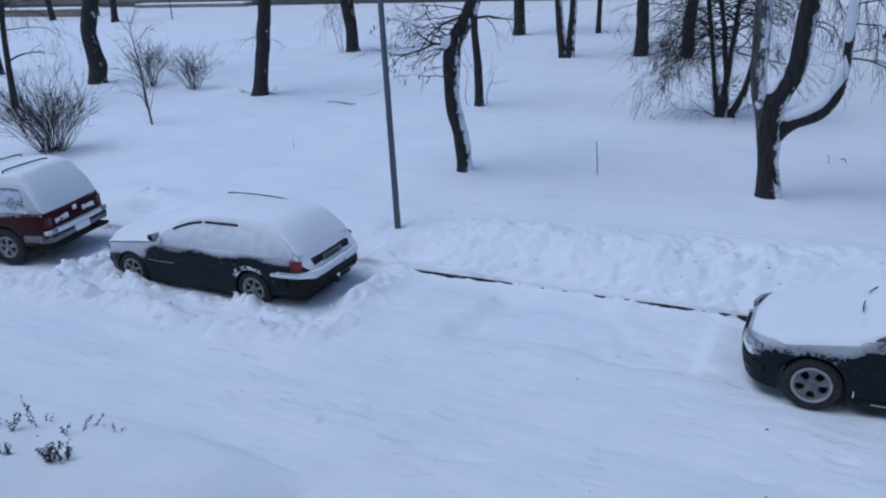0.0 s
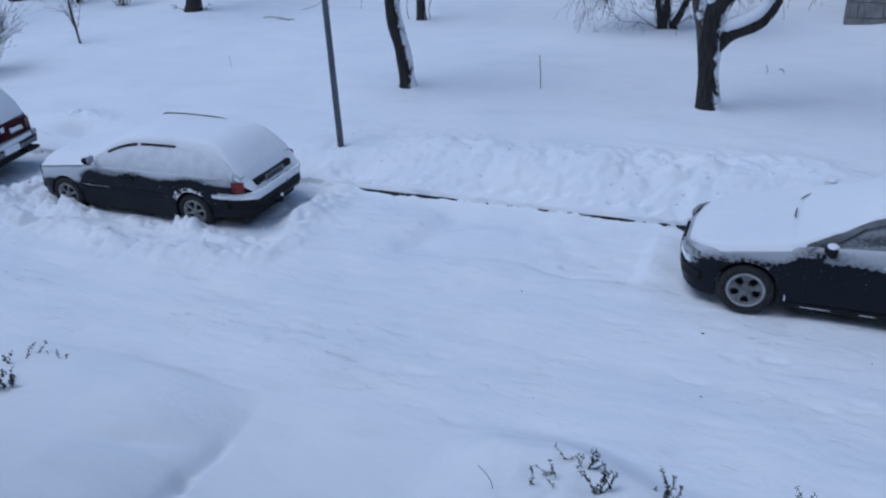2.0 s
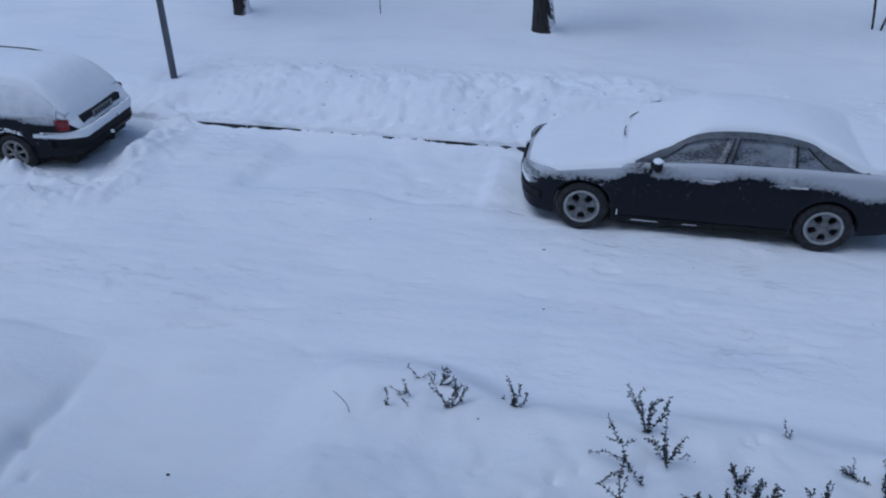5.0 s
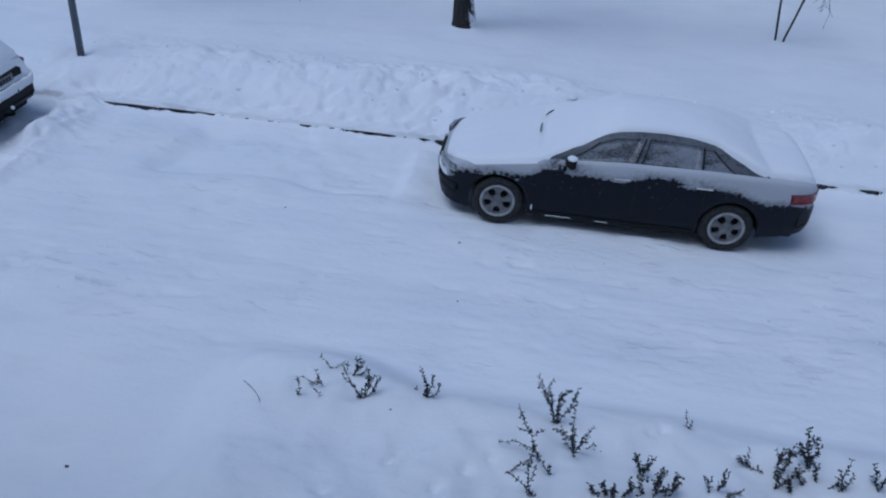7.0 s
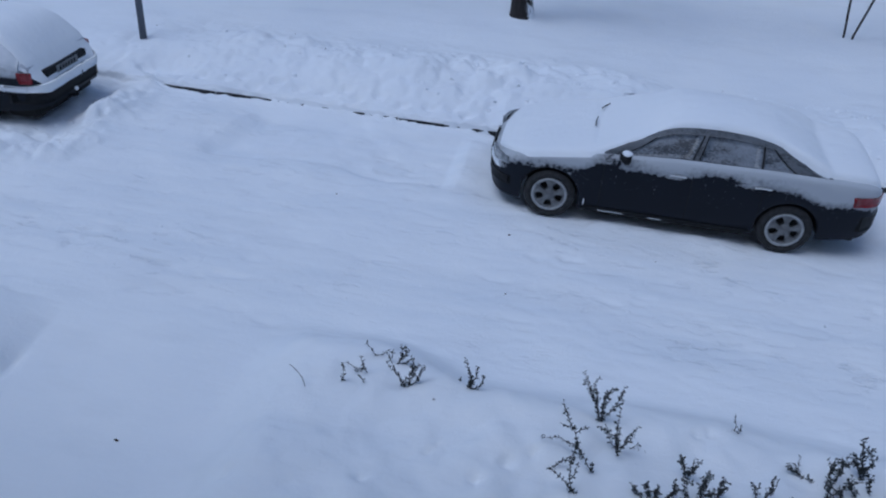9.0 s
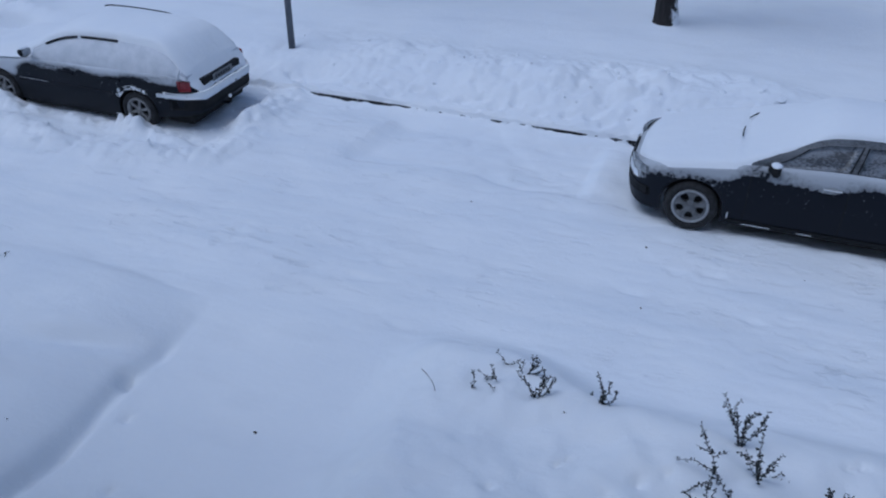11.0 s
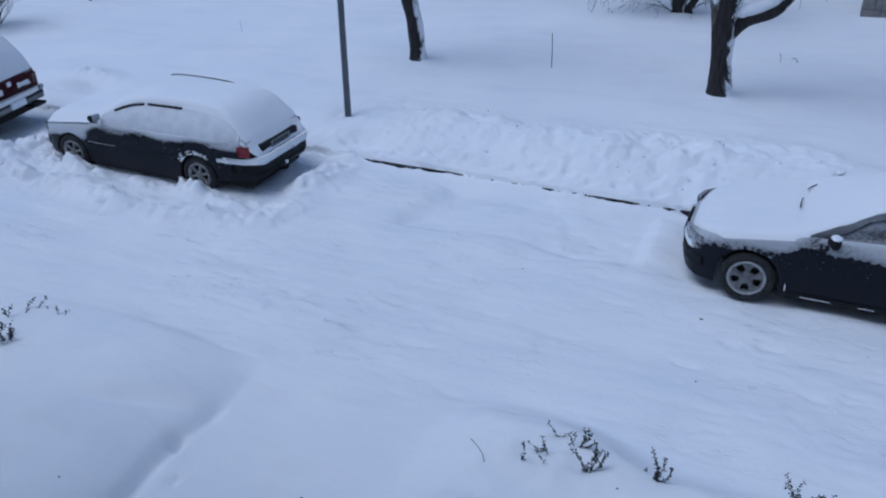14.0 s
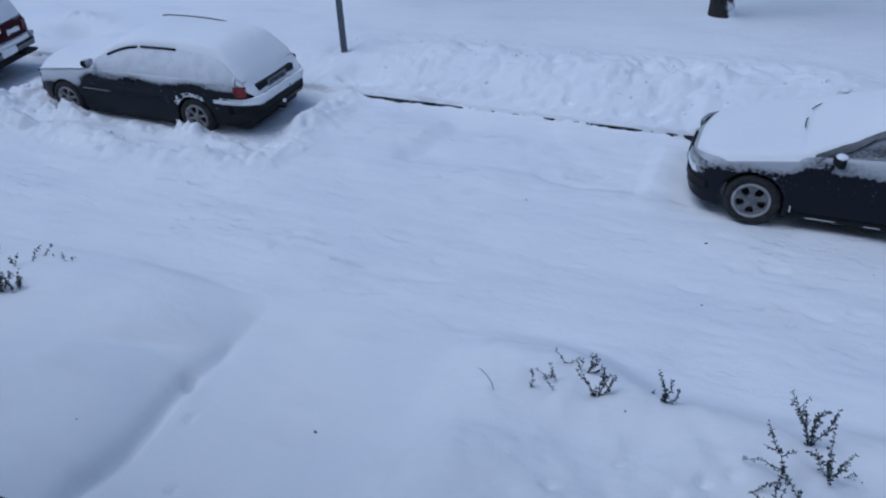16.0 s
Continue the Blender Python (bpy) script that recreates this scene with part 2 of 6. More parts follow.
def piece(name, verts, faces, mat, parent=None, label="", smooth=True):
    ob = new(name, mesh_data(name, verts, faces, mat, smooth))
    ob.parent = parent
    if label:
        ob["label"] = label
    return ob


def part(name, bm, mat, parent=None, label="", smooth=False):
    me = bpy.data.meshes.new(name)
    bm.to_mesh(me)
    bm.free()
    me.materials.append(mat)
    if smooth:
        me.polygons.foreach_set("use_smooth", [True] * len(me.polygons))
    ob = new(name, me)
    ob.parent = parent
    if label:
        ob["label"] = label
    return ob


def thing(name, label, category, m=None, group="", kind=""):
    ob = tagged(new(name), label, category, group, kind)
    if m is not None:
        ob.matrix_basis = m
    return ob


def box_bm(x0, x1, y0, y1, z0, z1, bevel=0.0, segs=2):
    bm = bmesh.new()
    bmesh.ops.create_cube(bm, size=1)
    for v in bm.verts:
        v.co = Vector((x0 if v.co.x < 0 else x1, y0 if v.co.y < 0 else y1, z0 if v.co.z < 0 else z1))
    if bevel:
        bmesh.ops.bevel(bm, geom=list(bm.edges), offset=bevel, segments=segs, profile=0.5, affect="EDGES")
    return bm


def tube_geo(pts, radii, sides=8, cap=True):
    """Vertices and faces of a tapered tube along pts."""
    P = [Vector(p) for p in pts]
    verts, faces = [], []
    ref = Vector((0.31, 0.95, 0.05))
    for i, p in enumerate(P):
        d = (P[min(i + 1, len(P) - 1)] - P[max(i - 1, 0)]).normalized()
        a = d.cross(ref)
        if a.length < 1e-3:
            a = d.cross(Vector((1, 0, 0)))
        a.normalize()
        b = d.cross(a)
        for k in range(sides):
            w = 2 * math.pi * k / sides
            verts.append(p + (a * math.cos(w) + b * math.sin(w)) * radii[i])
    for i in range(len(P) - 1):
        for k in range(sides):
            k2 = (k + 1) % sides
            faces.append((i * sides + k, i * sides + k2, (i + 1) * sides + k2, (i + 1) * sides + k))
    if cap:
        faces.append(tuple(range(sides))[::-1])
        faces.append(tuple((len(P) - 1) * sides + k for k in range(sides)))
    return verts, faces


class Geo:
    """Gathers vertices and faces of one mesh."""

    def __init__(self):
        self.v, self.f = [], []

    def add(self, verts, faces):
        o = len(self.v)
        self.v.extend(verts)
        self.f.extend(tuple(o + i for i in f) for f in faces)

    def tube(self, pts, radii, sides=6):
        self.add(*tube_geo(pts, radii, sides))

    def make(self, name, mat, parent=None, label="", smooth=True):
        return piece(name, self.v, self.f, mat, parent, label, smooth)


def smooth_path(pts, n=4):
    """Catmull-Rom through rows of numbers."""
    P = [np.array(p, float) for p in pts]
    P = [2 * P[0] - P[1]] + P + [2 * P[-1] - P[-2]]
    out = []
    for i in range(1, len(P) - 2):
        for k in range(n):
            t = k / n
            a, b, c, d = P[i - 1:i + 3]
            out.append(0.5 * (2 * b + (c - a) * t + (2 * a - 5 * b + 4 * c - d) * t * t + (3 * b - a - 3 * c + d) * t ** 3))
    out.append(P[-2])
    return out


def lathe(profile, n=32, axis="y"):
    """Turns rows of (radius, along) round the y axis."""
    verts, faces = [], []
    m = len(profile)
    for k in range(n):
        w = 2 * math.pi * k / n
        for r, a in profile:
            verts.append((r * math.cos(w), a, r * math.sin(w)))
    for k in range(n):
        k2 = (k + 1) % n
        for i in range(m - 1):
            faces.append((k * m + i, k * m + i + 1, k2 * m + i + 1, k2 * m + i))
    return verts, faces


def grid_noise(x, y, scale, seed):
    """Smooth value noise in -1..1 on arrays."""
    x, y = np.asarray(x, float) / scale, np.asarray(y, float) / scale
    xi, yi = np.floor(x).astype(np.int64), np.floor(y).astype(np.int64)
    fx, fy = x - xi, y - yi
    fx, fy = fx * fx * fx * (fx * (fx * 6 - 15) + 10), fy * fy * fy * (fy * (fy * 6 - 15) + 10)

    def val(a, b):
        h = (a * 374761393 + b * 668265263 + seed * 1442695041) & 0xFFFFFFFF
        h = ((h ^ (h >> 13)) * 1274126177) & 0xFFFFFFFF
        h = h ^ (h >> 16)
        return (h & 0xFFFF) / 32767.5 - 1

    return (val(xi, yi) * (1 - fx) + val(xi + 1, yi) * fx) * (1 - fy) + (val(xi, yi + 1) * (1 - fx) + val(xi + 1, yi + 1) * fx) * fy


def fbm(x, y, scale, seed, octaves=4, gain=0.5):
    s, a, tot = 0, 1.0, 0
    for k in range(octaves):
        s = s + a * grid_noise(x, y, scale / 2 ** k, seed + 17 * k)
        tot += a
        a *= gain
    return s / tot


def step(a, b, x):
    t = np.clip((np.asarray(x, float) - a) / (b - a), 0, 1)
    return t * t * (3 - 2 * t)

# ---- the ground: one sheet of snow over street, beds and park ----
KERB_Y = 2.12


def ground_height(x, y):
    x, y = np.asarray(x, float), np.asarray(y, float)
    # the snow's ragged edge stands back from the kerb between the two cars
    bare = step(-6.9, -6.3, x) * (1 - step(-0.8, -0.6, x)) + 0.75 * step(4.3, 4.6, x)
    bare = bare * (1 - 0.25 * step(-1.5, -1.1, x) * (1 - step(2, 3, x)))
    wide = 0.35 + 0.65 * step(-2.9, -2.2, x) * (1 - 0.8 * step(-1.7, -1.2, x)) + 0.5 * step(-5.9, -5.5, x) * (1 - step(-4.6, -4.2, x))
    wob = (0.04 - 0.015 * bare) * fbm(x, y * 0, 0.3, 5, 4, 0.7) - 0.022 + bare * (0.02 + 0.011 * wide + 0.008 * grid_noise(x, y * 0, 0.25, 46))
    foot = np.abs(fbm(x, y * 0.5, 0.3, 43, 3, 0.6))
    clump = np.abs(fbm(x, y, 0.5, 39, 4, 0.62)) ** 0.8
    # street, packed by wheels, with long low ruts and scuffed lumps
    road = 0.008 * fbm(x * 0.35, y, 0.5, 11, 4) + 0.02 * fbm(x, y, 2.2, 12, 3)
    rough = np.clip(fbm(x * 0.45, y, 0.24, 14, 3) * 1.6, 0.12, 0.6) - 0.12
    scuff = np.clip(fbm(x * 0.28, y, 0.085, 16, 3) * 1.9 - 0.5, 0, 0.5) * np.clip(fbm(x, y, 2.0, 17, 2) + 0.5, 0, 1)
    dash = np.clip(fbm(x * 0.3, y, 0.13, 18, 3) * 2.2 - 0.75, 0, 0.6) * np.clip(fbm(x, y, 1.1, 19, 2) * 1.6 + 0.35, 0, 1)
    open_street = step(-3.8, -2.6, y) * (1 - step(0.0, 0.6, y) * step(-1.2, -0.8, x))
    road = road - (0.04 * scuff + 0.06 * dash) * open_street + 0.006 * rough * open_street
    # tread lines along the street
    tread = np.abs(fbm(x * 0.05, y, 0.16, 20, 3, 0.6)) * np.clip(0.4 + fbm(x * 0.3, y, 1.6, 22, 2), 0, 1)
    road = road - 0.016 * tread * step(-3.2, -2.4, y) * (1 - step(-0.4, 0.2, y)) * step(-7, -3, x)
    road = road - 0.02 * np.exp(-((y + 1.5 + 0.1 * grid_noise(x, y * 0, 3, 15)) / 0.25) ** 2) - 0.02 * np.exp(-((y + 2.9) / 0.25) ** 2)
    # the shovelled bay between the two cars
    bay = step(-7.0, -5.8, x) * (1 - step(-1.6, -0.9, x)) * step(-0.6, 0.5, y)
    road = road + bay * (0.05 + 0.05 * fbm(x, y, 0.9, 21, 3))
    dug = step(-4.9, -4.5, x + 0.2 * grid_noise(y, y * 0, 0.4, 23)) * (1 - step(-1.5, -1.25, x)) * step(0.2, 0.45, y + 0.12 * grid_noise(x, y * 0, 0.6, 24)) * (1 - step(1.55, 1.95, y))
    road = road - dug * (0.1 + 0.02 * fbm(x, y, 0.3, 25, 2))
    # park: deep untrodden snow, with a ridge of thrown snow along the kerb
    park = 0.34 + 0.05 * fbm(x, y, 5, 31, 3) + 0.012 * fbm(x, y, 0.8, 32, 2)
    along = step(-9.0, -6.5, x)
    ridge = np.exp(-((y - 3.3 - 0.25 * grid_noise(x, y * 0, 2.5, 33)) / 0.95) ** 2) * along
    lumps = fbm(x, y, 0.38, 34, 4)
    heap = np.abs(fbm(x, y, 0.9, 45, 5, 0.6))
    park = park + ridge * (0.1 + 0.12 * fbm(x, y, 1.3, 35, 2) + 0.42 * heap * np.clip(fbm(x, y, 1.7, 36, 2) + 0.65, 0.2, 1))
    k = step(-0.015, 0.03, y - KERB_Y - wob)
    park = park + ridge * 0.07 * np.abs(fbm(x, y, 0.22, 49, 3, 0.65)) * np.clip(fbm(x, y, 1.2, 50, 2) + 0.55, 0.1, 1)
    rise = step(-0.4, 1.3, y - KERB_Y)
    road = road + (0.02 + 0.1 * foot) * (1 - 0.2 * bare * wide) * np.exp(-((y - KERB_Y) / 0.1) ** 2)
    h = road * (1 - k) + (0.1 + (park - 0.1) * rise + 0.1 * np.abs(fbm(x, y, 0.45, 38, 4, 0.6)) * step(-9.5, -7.0, x) * (1 - step(0.7, 2.2, y - KERB_Y))) * k
    # the crack along the kerb
    h = h - 0.05 * bare * np.exp(-((y - KERB_Y + 0.012 - wob) / 0.022) ** 2) * np.clip(0.7 + 0.6 * grid_noise(x, y * 0, 0.3, 42), 0, 1)
    # footprints along the kerb
    for q in range(17):
        fx, fy = -6.9 + 0.34 * q + 0.09 * math.sin(5.1 * q), KERB_Y + 0.27 + 0.1 * math.cos(3.7 * q)
        h = h - 0.08 * np.exp(-(((x - fx) / 0.11) ** 2 + ((y - fy) / 0.07) ** 2) ** 2)
    # wheels of the estate car stand in loose snow
    w = step(-12.2, -11.4, x) * (1 - step(-6.9, -6.2, x))
    rim = y + 0.62 + 0.16 * grid_noise(x, y * 0, 0.9, 37)
    near = np.exp(-(rim / 0.3) ** 2)
    broken = np.abs(fbm(x, y, 0.3, 47, 4, 0.62))
    h = h + w * near * (0.05 + 0.05 * lumps + 0.16 * clump + 0.16 * heap)
    h = h + w * (0.14 * broken - 0.02) * np.exp(-((y - 0.05) / 0.22) ** 2) + w * step(0.15, 0.6, y) * (1 - k) * (0.02 + 0.1 * heap)
    for hx, hy, hr, hh in ((-8.15, -0.12, 0.3, 0.2), (-10.7, -0.1, 0.32, 0.17), (-8.5, -0.05, 0.18, 0.12), (-11.2, -0.1, 0.3, 0.14), (-7.35, -0.22, 0.2, 0.1), (-9.4, -0.1, 0.3, 0.05), (-9.0, -0.12, 0.25, 0.04), (-7.7, -0.2, 0.14, 0.1), (-10.25, -0.1, 0.2, 0.07)):
        h = h + hh * (0.75 + 1.3 * broken) * np.exp(-((x - hx) / hr) ** 2 - ((y - hy) / (hr * 0.75)) ** 2)
    tail = np.exp(-((x + 6.55 - 0.12 * grid_noise(y, y * 0, 0.5, 48)) / 0.3) ** 2) * step(-0.7, -0.1, y) * (1 - step(1.9, 2.3, y))
    h = h + tail * (0.08 + 0.06 * lumps + 0.15 * clump + 0.22 * heap)
    h = h - 0.05 * np.exp(-((x + 7.1) / 0.3) ** 2) * step(-0.3, 0.0, y) * (1 - step(1.9, 2.2, y))
    # bank between the estate car and the off-roader, thrown from its tail
    bank = np.exp(-((x + 11.9 - 0.25 * (y - 1)) / 0.45) ** 2) * step(-0.9, -0.1, y) * (1 - step(2.0, 2.4, y))
    h = h + bank * (0.16 + 0.06 * lumps + 0.3 * clump)
    front = np.exp(-((x + 13.0) / 2.2) ** 2) * np.exp(-((y + 0.75) / 0.4) ** 2)
    h = h + front * (0.04 + 0.3 * clump)
    # drift at the far side of the off-roader
    h = h + 0.25 * np.exp(-(((x + 11.3) / 0.7) ** 2 + ((y - 2.9) / 0.35) ** 2)) * (0.7 + 0.5 * lumps)
    h = h - 0.12 * np.exp(-(((x + 7.34) / 0.4) ** 2 + ((y - 3.2) / 0.4) ** 2))
    h = h + (0.1 + 0.2 * clump) * np.exp(-(((x + 13.8) / 0.8) ** 2 + ((y - 3.45) / 0.4) ** 2)) - 0.42 * np.exp(-(((x + 13.55) / 0.55) ** 2 + ((y - 2.9) / 0.17) ** 2))
    h = h - 0.2 * np.exp(-(((x + 6.6) / 0.45) ** 2 + ((y - 2.55) / 0.22) ** 2))
    # snow thrown against the nose of the saloon
    h = h + 0.04 * np.exp(-((x + 1.15) / 0.25) ** 2) * step(-0.3, 0.2, y) * (1 - step(1.6, 2.0, y)) * (1 + lumps)
    h = h + 0.045 * np.exp(-((y + 0.04) / 0.16) ** 2) * step(0.35, 0.7, x) * (1 - step(2.2, 2.5, x)) * (1 + 0.6 * lumps)
    # beds before the house, with the path between them
    soft = 0.05 * fbm(x, y, 1.4, 51, 3)
    front_y = -3.75 + 0.1 * grid_noise(x, y * 0, 1.6, 52) + 0.28 * (1 - step(-1.2, -0.2, x))
    left = (1 - (1 - np.clip((-4.66 + 1.2 * soft - x) / 1.15, 0, 1)) ** 2.4) * (1 - 0.5 * step(5.4, 7.6, -x)) * (1 - (1 - np.clip((front_y + 0.25 - y) / 0.95, 0, 1)) ** 2)
    right = step(-2.55 + soft, -1.75 + soft, x) * (1 - step(front_y - 0.35, front_y + 0.55, y))
    h = h + left * (0.28 + 0.08 * fbm(x, y, 1.2, 53, 4)) + right * (0.44 + 0.16 * fbm(x, y, 0.9, 54, 4))
    groove = np.clip(0.75 + 0.6 * grid_noise(y, y * 0, 0.45, 56), 0, 1.2) * np.exp(-((x + 4.68 - 0.09 * grid_noise(y, y * 0, 0.7, 55)) / 0.08) ** 2) * (1 - step(-4.5, -4.0, y))
    h = h - 0.12 * groove - 0.16 * np.exp(-((x + 4.72) / 0.06) ** 2 - ((y + 4.75) / 0.06) ** 2)
    h = h - 0.09 * np.exp(-((y + 4.57 - 0.38 * (x + 5.3)) / 0.14) ** 2) * np.exp(-((x + 5.35) / 0.5) ** 2)
    # settled hummocks over the buried shrubs
    h = h + right * (0.07 * np.abs(fbm(x, y, 0.7, 57, 3, 0.45)) + 0.02 * fbm(x, y, 0.32, 58, 2))
    # drift along the block building, and low rims of snow round the nearest trunks
    h = h + 0.22 * step(1.6, 3.4, x) * (1 - step(16, 17, x)) * np.exp(-((y - 15.2) / 0.9) ** 2)
    for hx, hy in ((-7.67, 7.08), (-1.24, 6.98), (-18.98, 14.13), (-3.1, 13.9), (-10.36, 13.93)):
        h = h + 0.07 * np.exp(-(((x - hx) / 0.42) ** 2 + ((y - hy) / 0.42) ** 2) ** 2)
    # small hollows where snow fell from twigs
    for hx, hy, hs in ((-0.52, -4.75, 0.035), (-0.47, -4.66, 0.025), (0.1, -4.75, 0.05), (0.3, -4.6, 0.04), (1.62, -3.98, 0.05), (1.73, -3.92, 0.045), (-0.1, -5.0, 0.05), (-2.0, -5.3, 0.06), (-4.4, -5.15, 0.05), (-4.0, -5.9, 0.04), (0.02, -5.25, 0.06), (0.45, -5.1, 0.06), (-0.95, -5.2, 0.045)):
        h = h - 0.07 * np.exp(-(((x - hx) / hs) ** 2 + ((y - hy) / hs) ** 2))
    return h


def spread(lo, hi, fine, far, growth=1.16):
    """Grid lines: even between lo and hi, then ever wider out to far."""
    mid = list(np.arange(lo, hi + fine / 2, fine))
    up, s = [], fine
    while (up[-1] if up else hi) < far:
        s *= growth
        up.append((up[-1] if up else hi) + s)
    down, s = [], fine
    while (down[-1] if down else lo) > -far:
        s *= growth
        down.append((down[-1] if down else lo) - s)
    return np.array(down[::-1] + mid + up)


gx, gy = spread(-16.0, 7.5, 0.038, 1500), spread(-8.9, 5.0, 0.04, 1500)
gy = np.unique(np.concatenate([gy, np.linspace(1.94, 2.26, 33)]))
GX, GY = np.meshgrid(gx, gy)
GZ = ground_height(GX, GY)
nx, ny = len(gx), len(gy)
me = bpy.data.meshes.new("ground")
me.vertices.add(nx * ny)
me.vertices.foreach_set("co", np.stack([GX, GY, GZ], -1).astype(np.float32).ravel())
ii, jj = np.meshgrid(np.arange(nx - 1), np.arange(ny - 1))
a = (jj * nx + ii).ravel()
quads = np.stack([a, a + 1, a + 1 + nx, a + nx], -1).astype(np.int32)
me.loops.add(quads.size)
me.loops.foreach_set("vertex_index", quads.ravel())
me.polygons.add(len(quads))
me.polygons.foreach_set("loop_start", np.arange(0, quads.size, 4, dtype=np.int32))
me.polygons.foreach_set("use_smooth", np.ones(len(quads), dtype=bool))
me.update(calc_edges=True)
me.validate()
me.materials.append(SNOW_GROUND)
tagged(new("ground", me), "deep blue-white snow over street, park and beds", "snow", kind="structure")


def top_of(x, y):
    return float(ground_height(x, y))


# kerb stones under the snow
kerb = thing("kerb", "dark granite kerb stones mostly buried in snow", "kerb", kind="structure")
stone = None
for i in range(24):
    x0 = -17 + i * 1.0
    if stone is None:
        stone = part("kerb_stone", box_bm(-0.495, 0.495, 0.025, 0.2, -0.3, 0.082, 0.012), KERB, kerb)
    else:
        o = new("kerb_stone", stone.data)
        o.parent = kerb
    (stone if i == 0 else o).location = (x0, KERB_Y - 0.03, 0)

# ---- house from which the street is seen ----
house = thing("wall_south", "plastered house wall with an open window", "wall", kind="structure")
WX0, WX1, WZ0, WZ1 = -1.1, 1.7, 4.97, 6.6
# the wall's top is unseen; its height is set to shade the beds
for n, b in (("wall_panel", (-22, WX0, -9.5, -9.16, -0.3, 9.9)), ("wall_panel", (WX1, 22, -9.5, -9.16, -0.3, 9.9)),
             ("wall_panel", (WX0, WX1, -9.5, -9.16, -0.3, WZ0)), ("wall_panel", (WX0, WX1, -9.5, -9.16, WZ1, 9.9))):
    part(n, box_bm(*b), PLASTER, house)
sill = thing("window_sill", "grey sheet metal window sill with a dark rolled edge", "window sill", kind="structure")
part("sheet", box_bm(WX0, WX1, -9.45, -9.113, WZ0 + 0.003, WZ0 + 0.03, 0.004), SILL, sill)
# thin dark tube: the front edge's shadow, put in as colour
g = Geo()
g.tube([(WX0, -9.111, WZ0 + 0.026), (WX1, -9.111, WZ0 + 0.026)], [0.0024, 0.0024], 8)
g.make("rolled_edge", EDGE_SHADE, sill, "dark rolled edge")
room = thing("room", "plain dim room behind the window", "room", kind="structure")
for n, b in (("floor", (-3, 4, -13, -9.5, 3.9, 4.0)), ("wall_back", (-3, 4, -13.1, -13, 4.0, 6.8)), ("wall_side", (-3.1, -3, -13, -9.5, 4.0, 6.8)),
             ("wall_side", (4, 4.1, -13, -9.5, 4.0, 6.8)), ("ceiling", (-3, 4, -13, -9.5, 6.8, 6.9))):
    part(n, box_bm(*b), ROOM, room)

# ---- far edge of the park ----
far_wall = thing("far_building", "long grey-brown building base far behind the park", "building", kind="structure")
# only the base is in view; the height above is added to cut sky light
part("wall", box_bm(-120, 60, 50, 58, -0.2, 15), FAR_WALL, far_wall)
part("plinth", box_bm(-120, 60, 49.85, 49.99, -0.2, 0.75), CONCRETE_DARK, far_wall, "dark plinth")
part("ledge", box_bm(-60, -47.5, 48.6, 49.84, 0.2, 0.62, 0.05), CONCRETE, far_wall, "grey stone landing with snow")
part("snow_strip", box_bm(-60, -47.5, 48.6, 49.84, 0.624, 0.7, 0.03), SNOW, far_wall, "snow on the landing")

low_wall = thing("low_wall", "low brown stone wall far behind the trees", "wall", kind="structure")
part("stonework", box_bm(-90, -57.5, 41.5, 42.2, -0.2, 0.95, 0.04), FAR_WALL, low_wall)
part("coping_snow", box_bm(-90, -57.4, 41.4, 42.3, 0.954, 1.1, 0.05), SNOW, low_wall, "snow on top")

# ---- block wall at the edge of the park, with an unseen tall core ----
block_wall = thing("wall_block", "weathered grey block building standing in smooth snow", "wall", kind="structure")
# the core's height is out of view, added to darken the snow nearby
shade_core = bmesh.new()
corners = ((1.34, 15.24), (2.6, 27.0), (16.0, 27.0), (16.0, 15.24))
low, high = [shade_core.verts.new((*q, 0)) for q in corners], [shade_core.verts.new((*q, 17.0)) for q in corners]
for k in range(4):
    shade_core.faces.new((low[k], high[k], high[(k + 1) % 4], low[(k + 1) % 4]))
shade_core.faces.new(high)
bmesh.ops.recalc_face_normals(shade_core, faces=shade_core.faces)
part("shade_core", shade_core, CONCRETE_DARK, block_wall, "plain dark masonry")
blk = {}
for r in range(8):
    for c in range(20):
        x0 = 1.3 + c * 0.6 - (0.3 if r % 2 and c else 0.0)
        x1 = 1.3 + (c + 1) * 0.6 - (0.3 if r % 2 else 0.0)
        wdt = round(x1 - x0, 2)
        if wdt not in blk:
            ob = part("block", box_bm(0.006, wdt - 0.006, 0, 0.42, 0.006, 0.394, 0.012, 1), CONCRETE, block_wall)
            blk[wdt] = ob.data
        else:
            ob = new("block", blk[wdt])
            ob.parent = block_wall
        ob.location = (x0, 15.21 + 0.008 * math.sin(7 * c + 3 * r), 0.1 + r * 0.4)
part("roof_snow", box_bm(2.7, 15.9, 15.3, 26.9, 17.004, 17.25, 0.1, 3), SNOW, block_wall, "thick snow on top", True)

# ---- street lamp ----
lamp = thing("street_lamp", "plain grey galvanised steel street lamp post in snow", "street lamp", pose(-7.34, 3.31, 0))
g = Geo()
g.tube([(0, 0, 0.0), (0, 0, 2), (0, 0, 8.0)], [0.061, 0.056, 0.04], 16)
g.make("pole", STEEL, lamp)
g = Geo()
g.tube(smooth_path([(0, 0, 7.9), (0, -0.1, 8.4), (0, -0.5, 8.75), (0, -1.0, 8.85)]), [0.035] * 13, 10)
g.make("arm", STEEL, lamp)
part("lamp_head", box_bm(-0.13, 0.13, -1.6, -0.95, 8.78, 8.92, 0.05, 3), STEEL, lamp, "flat grey lamp head", True)

# ---- cars ----


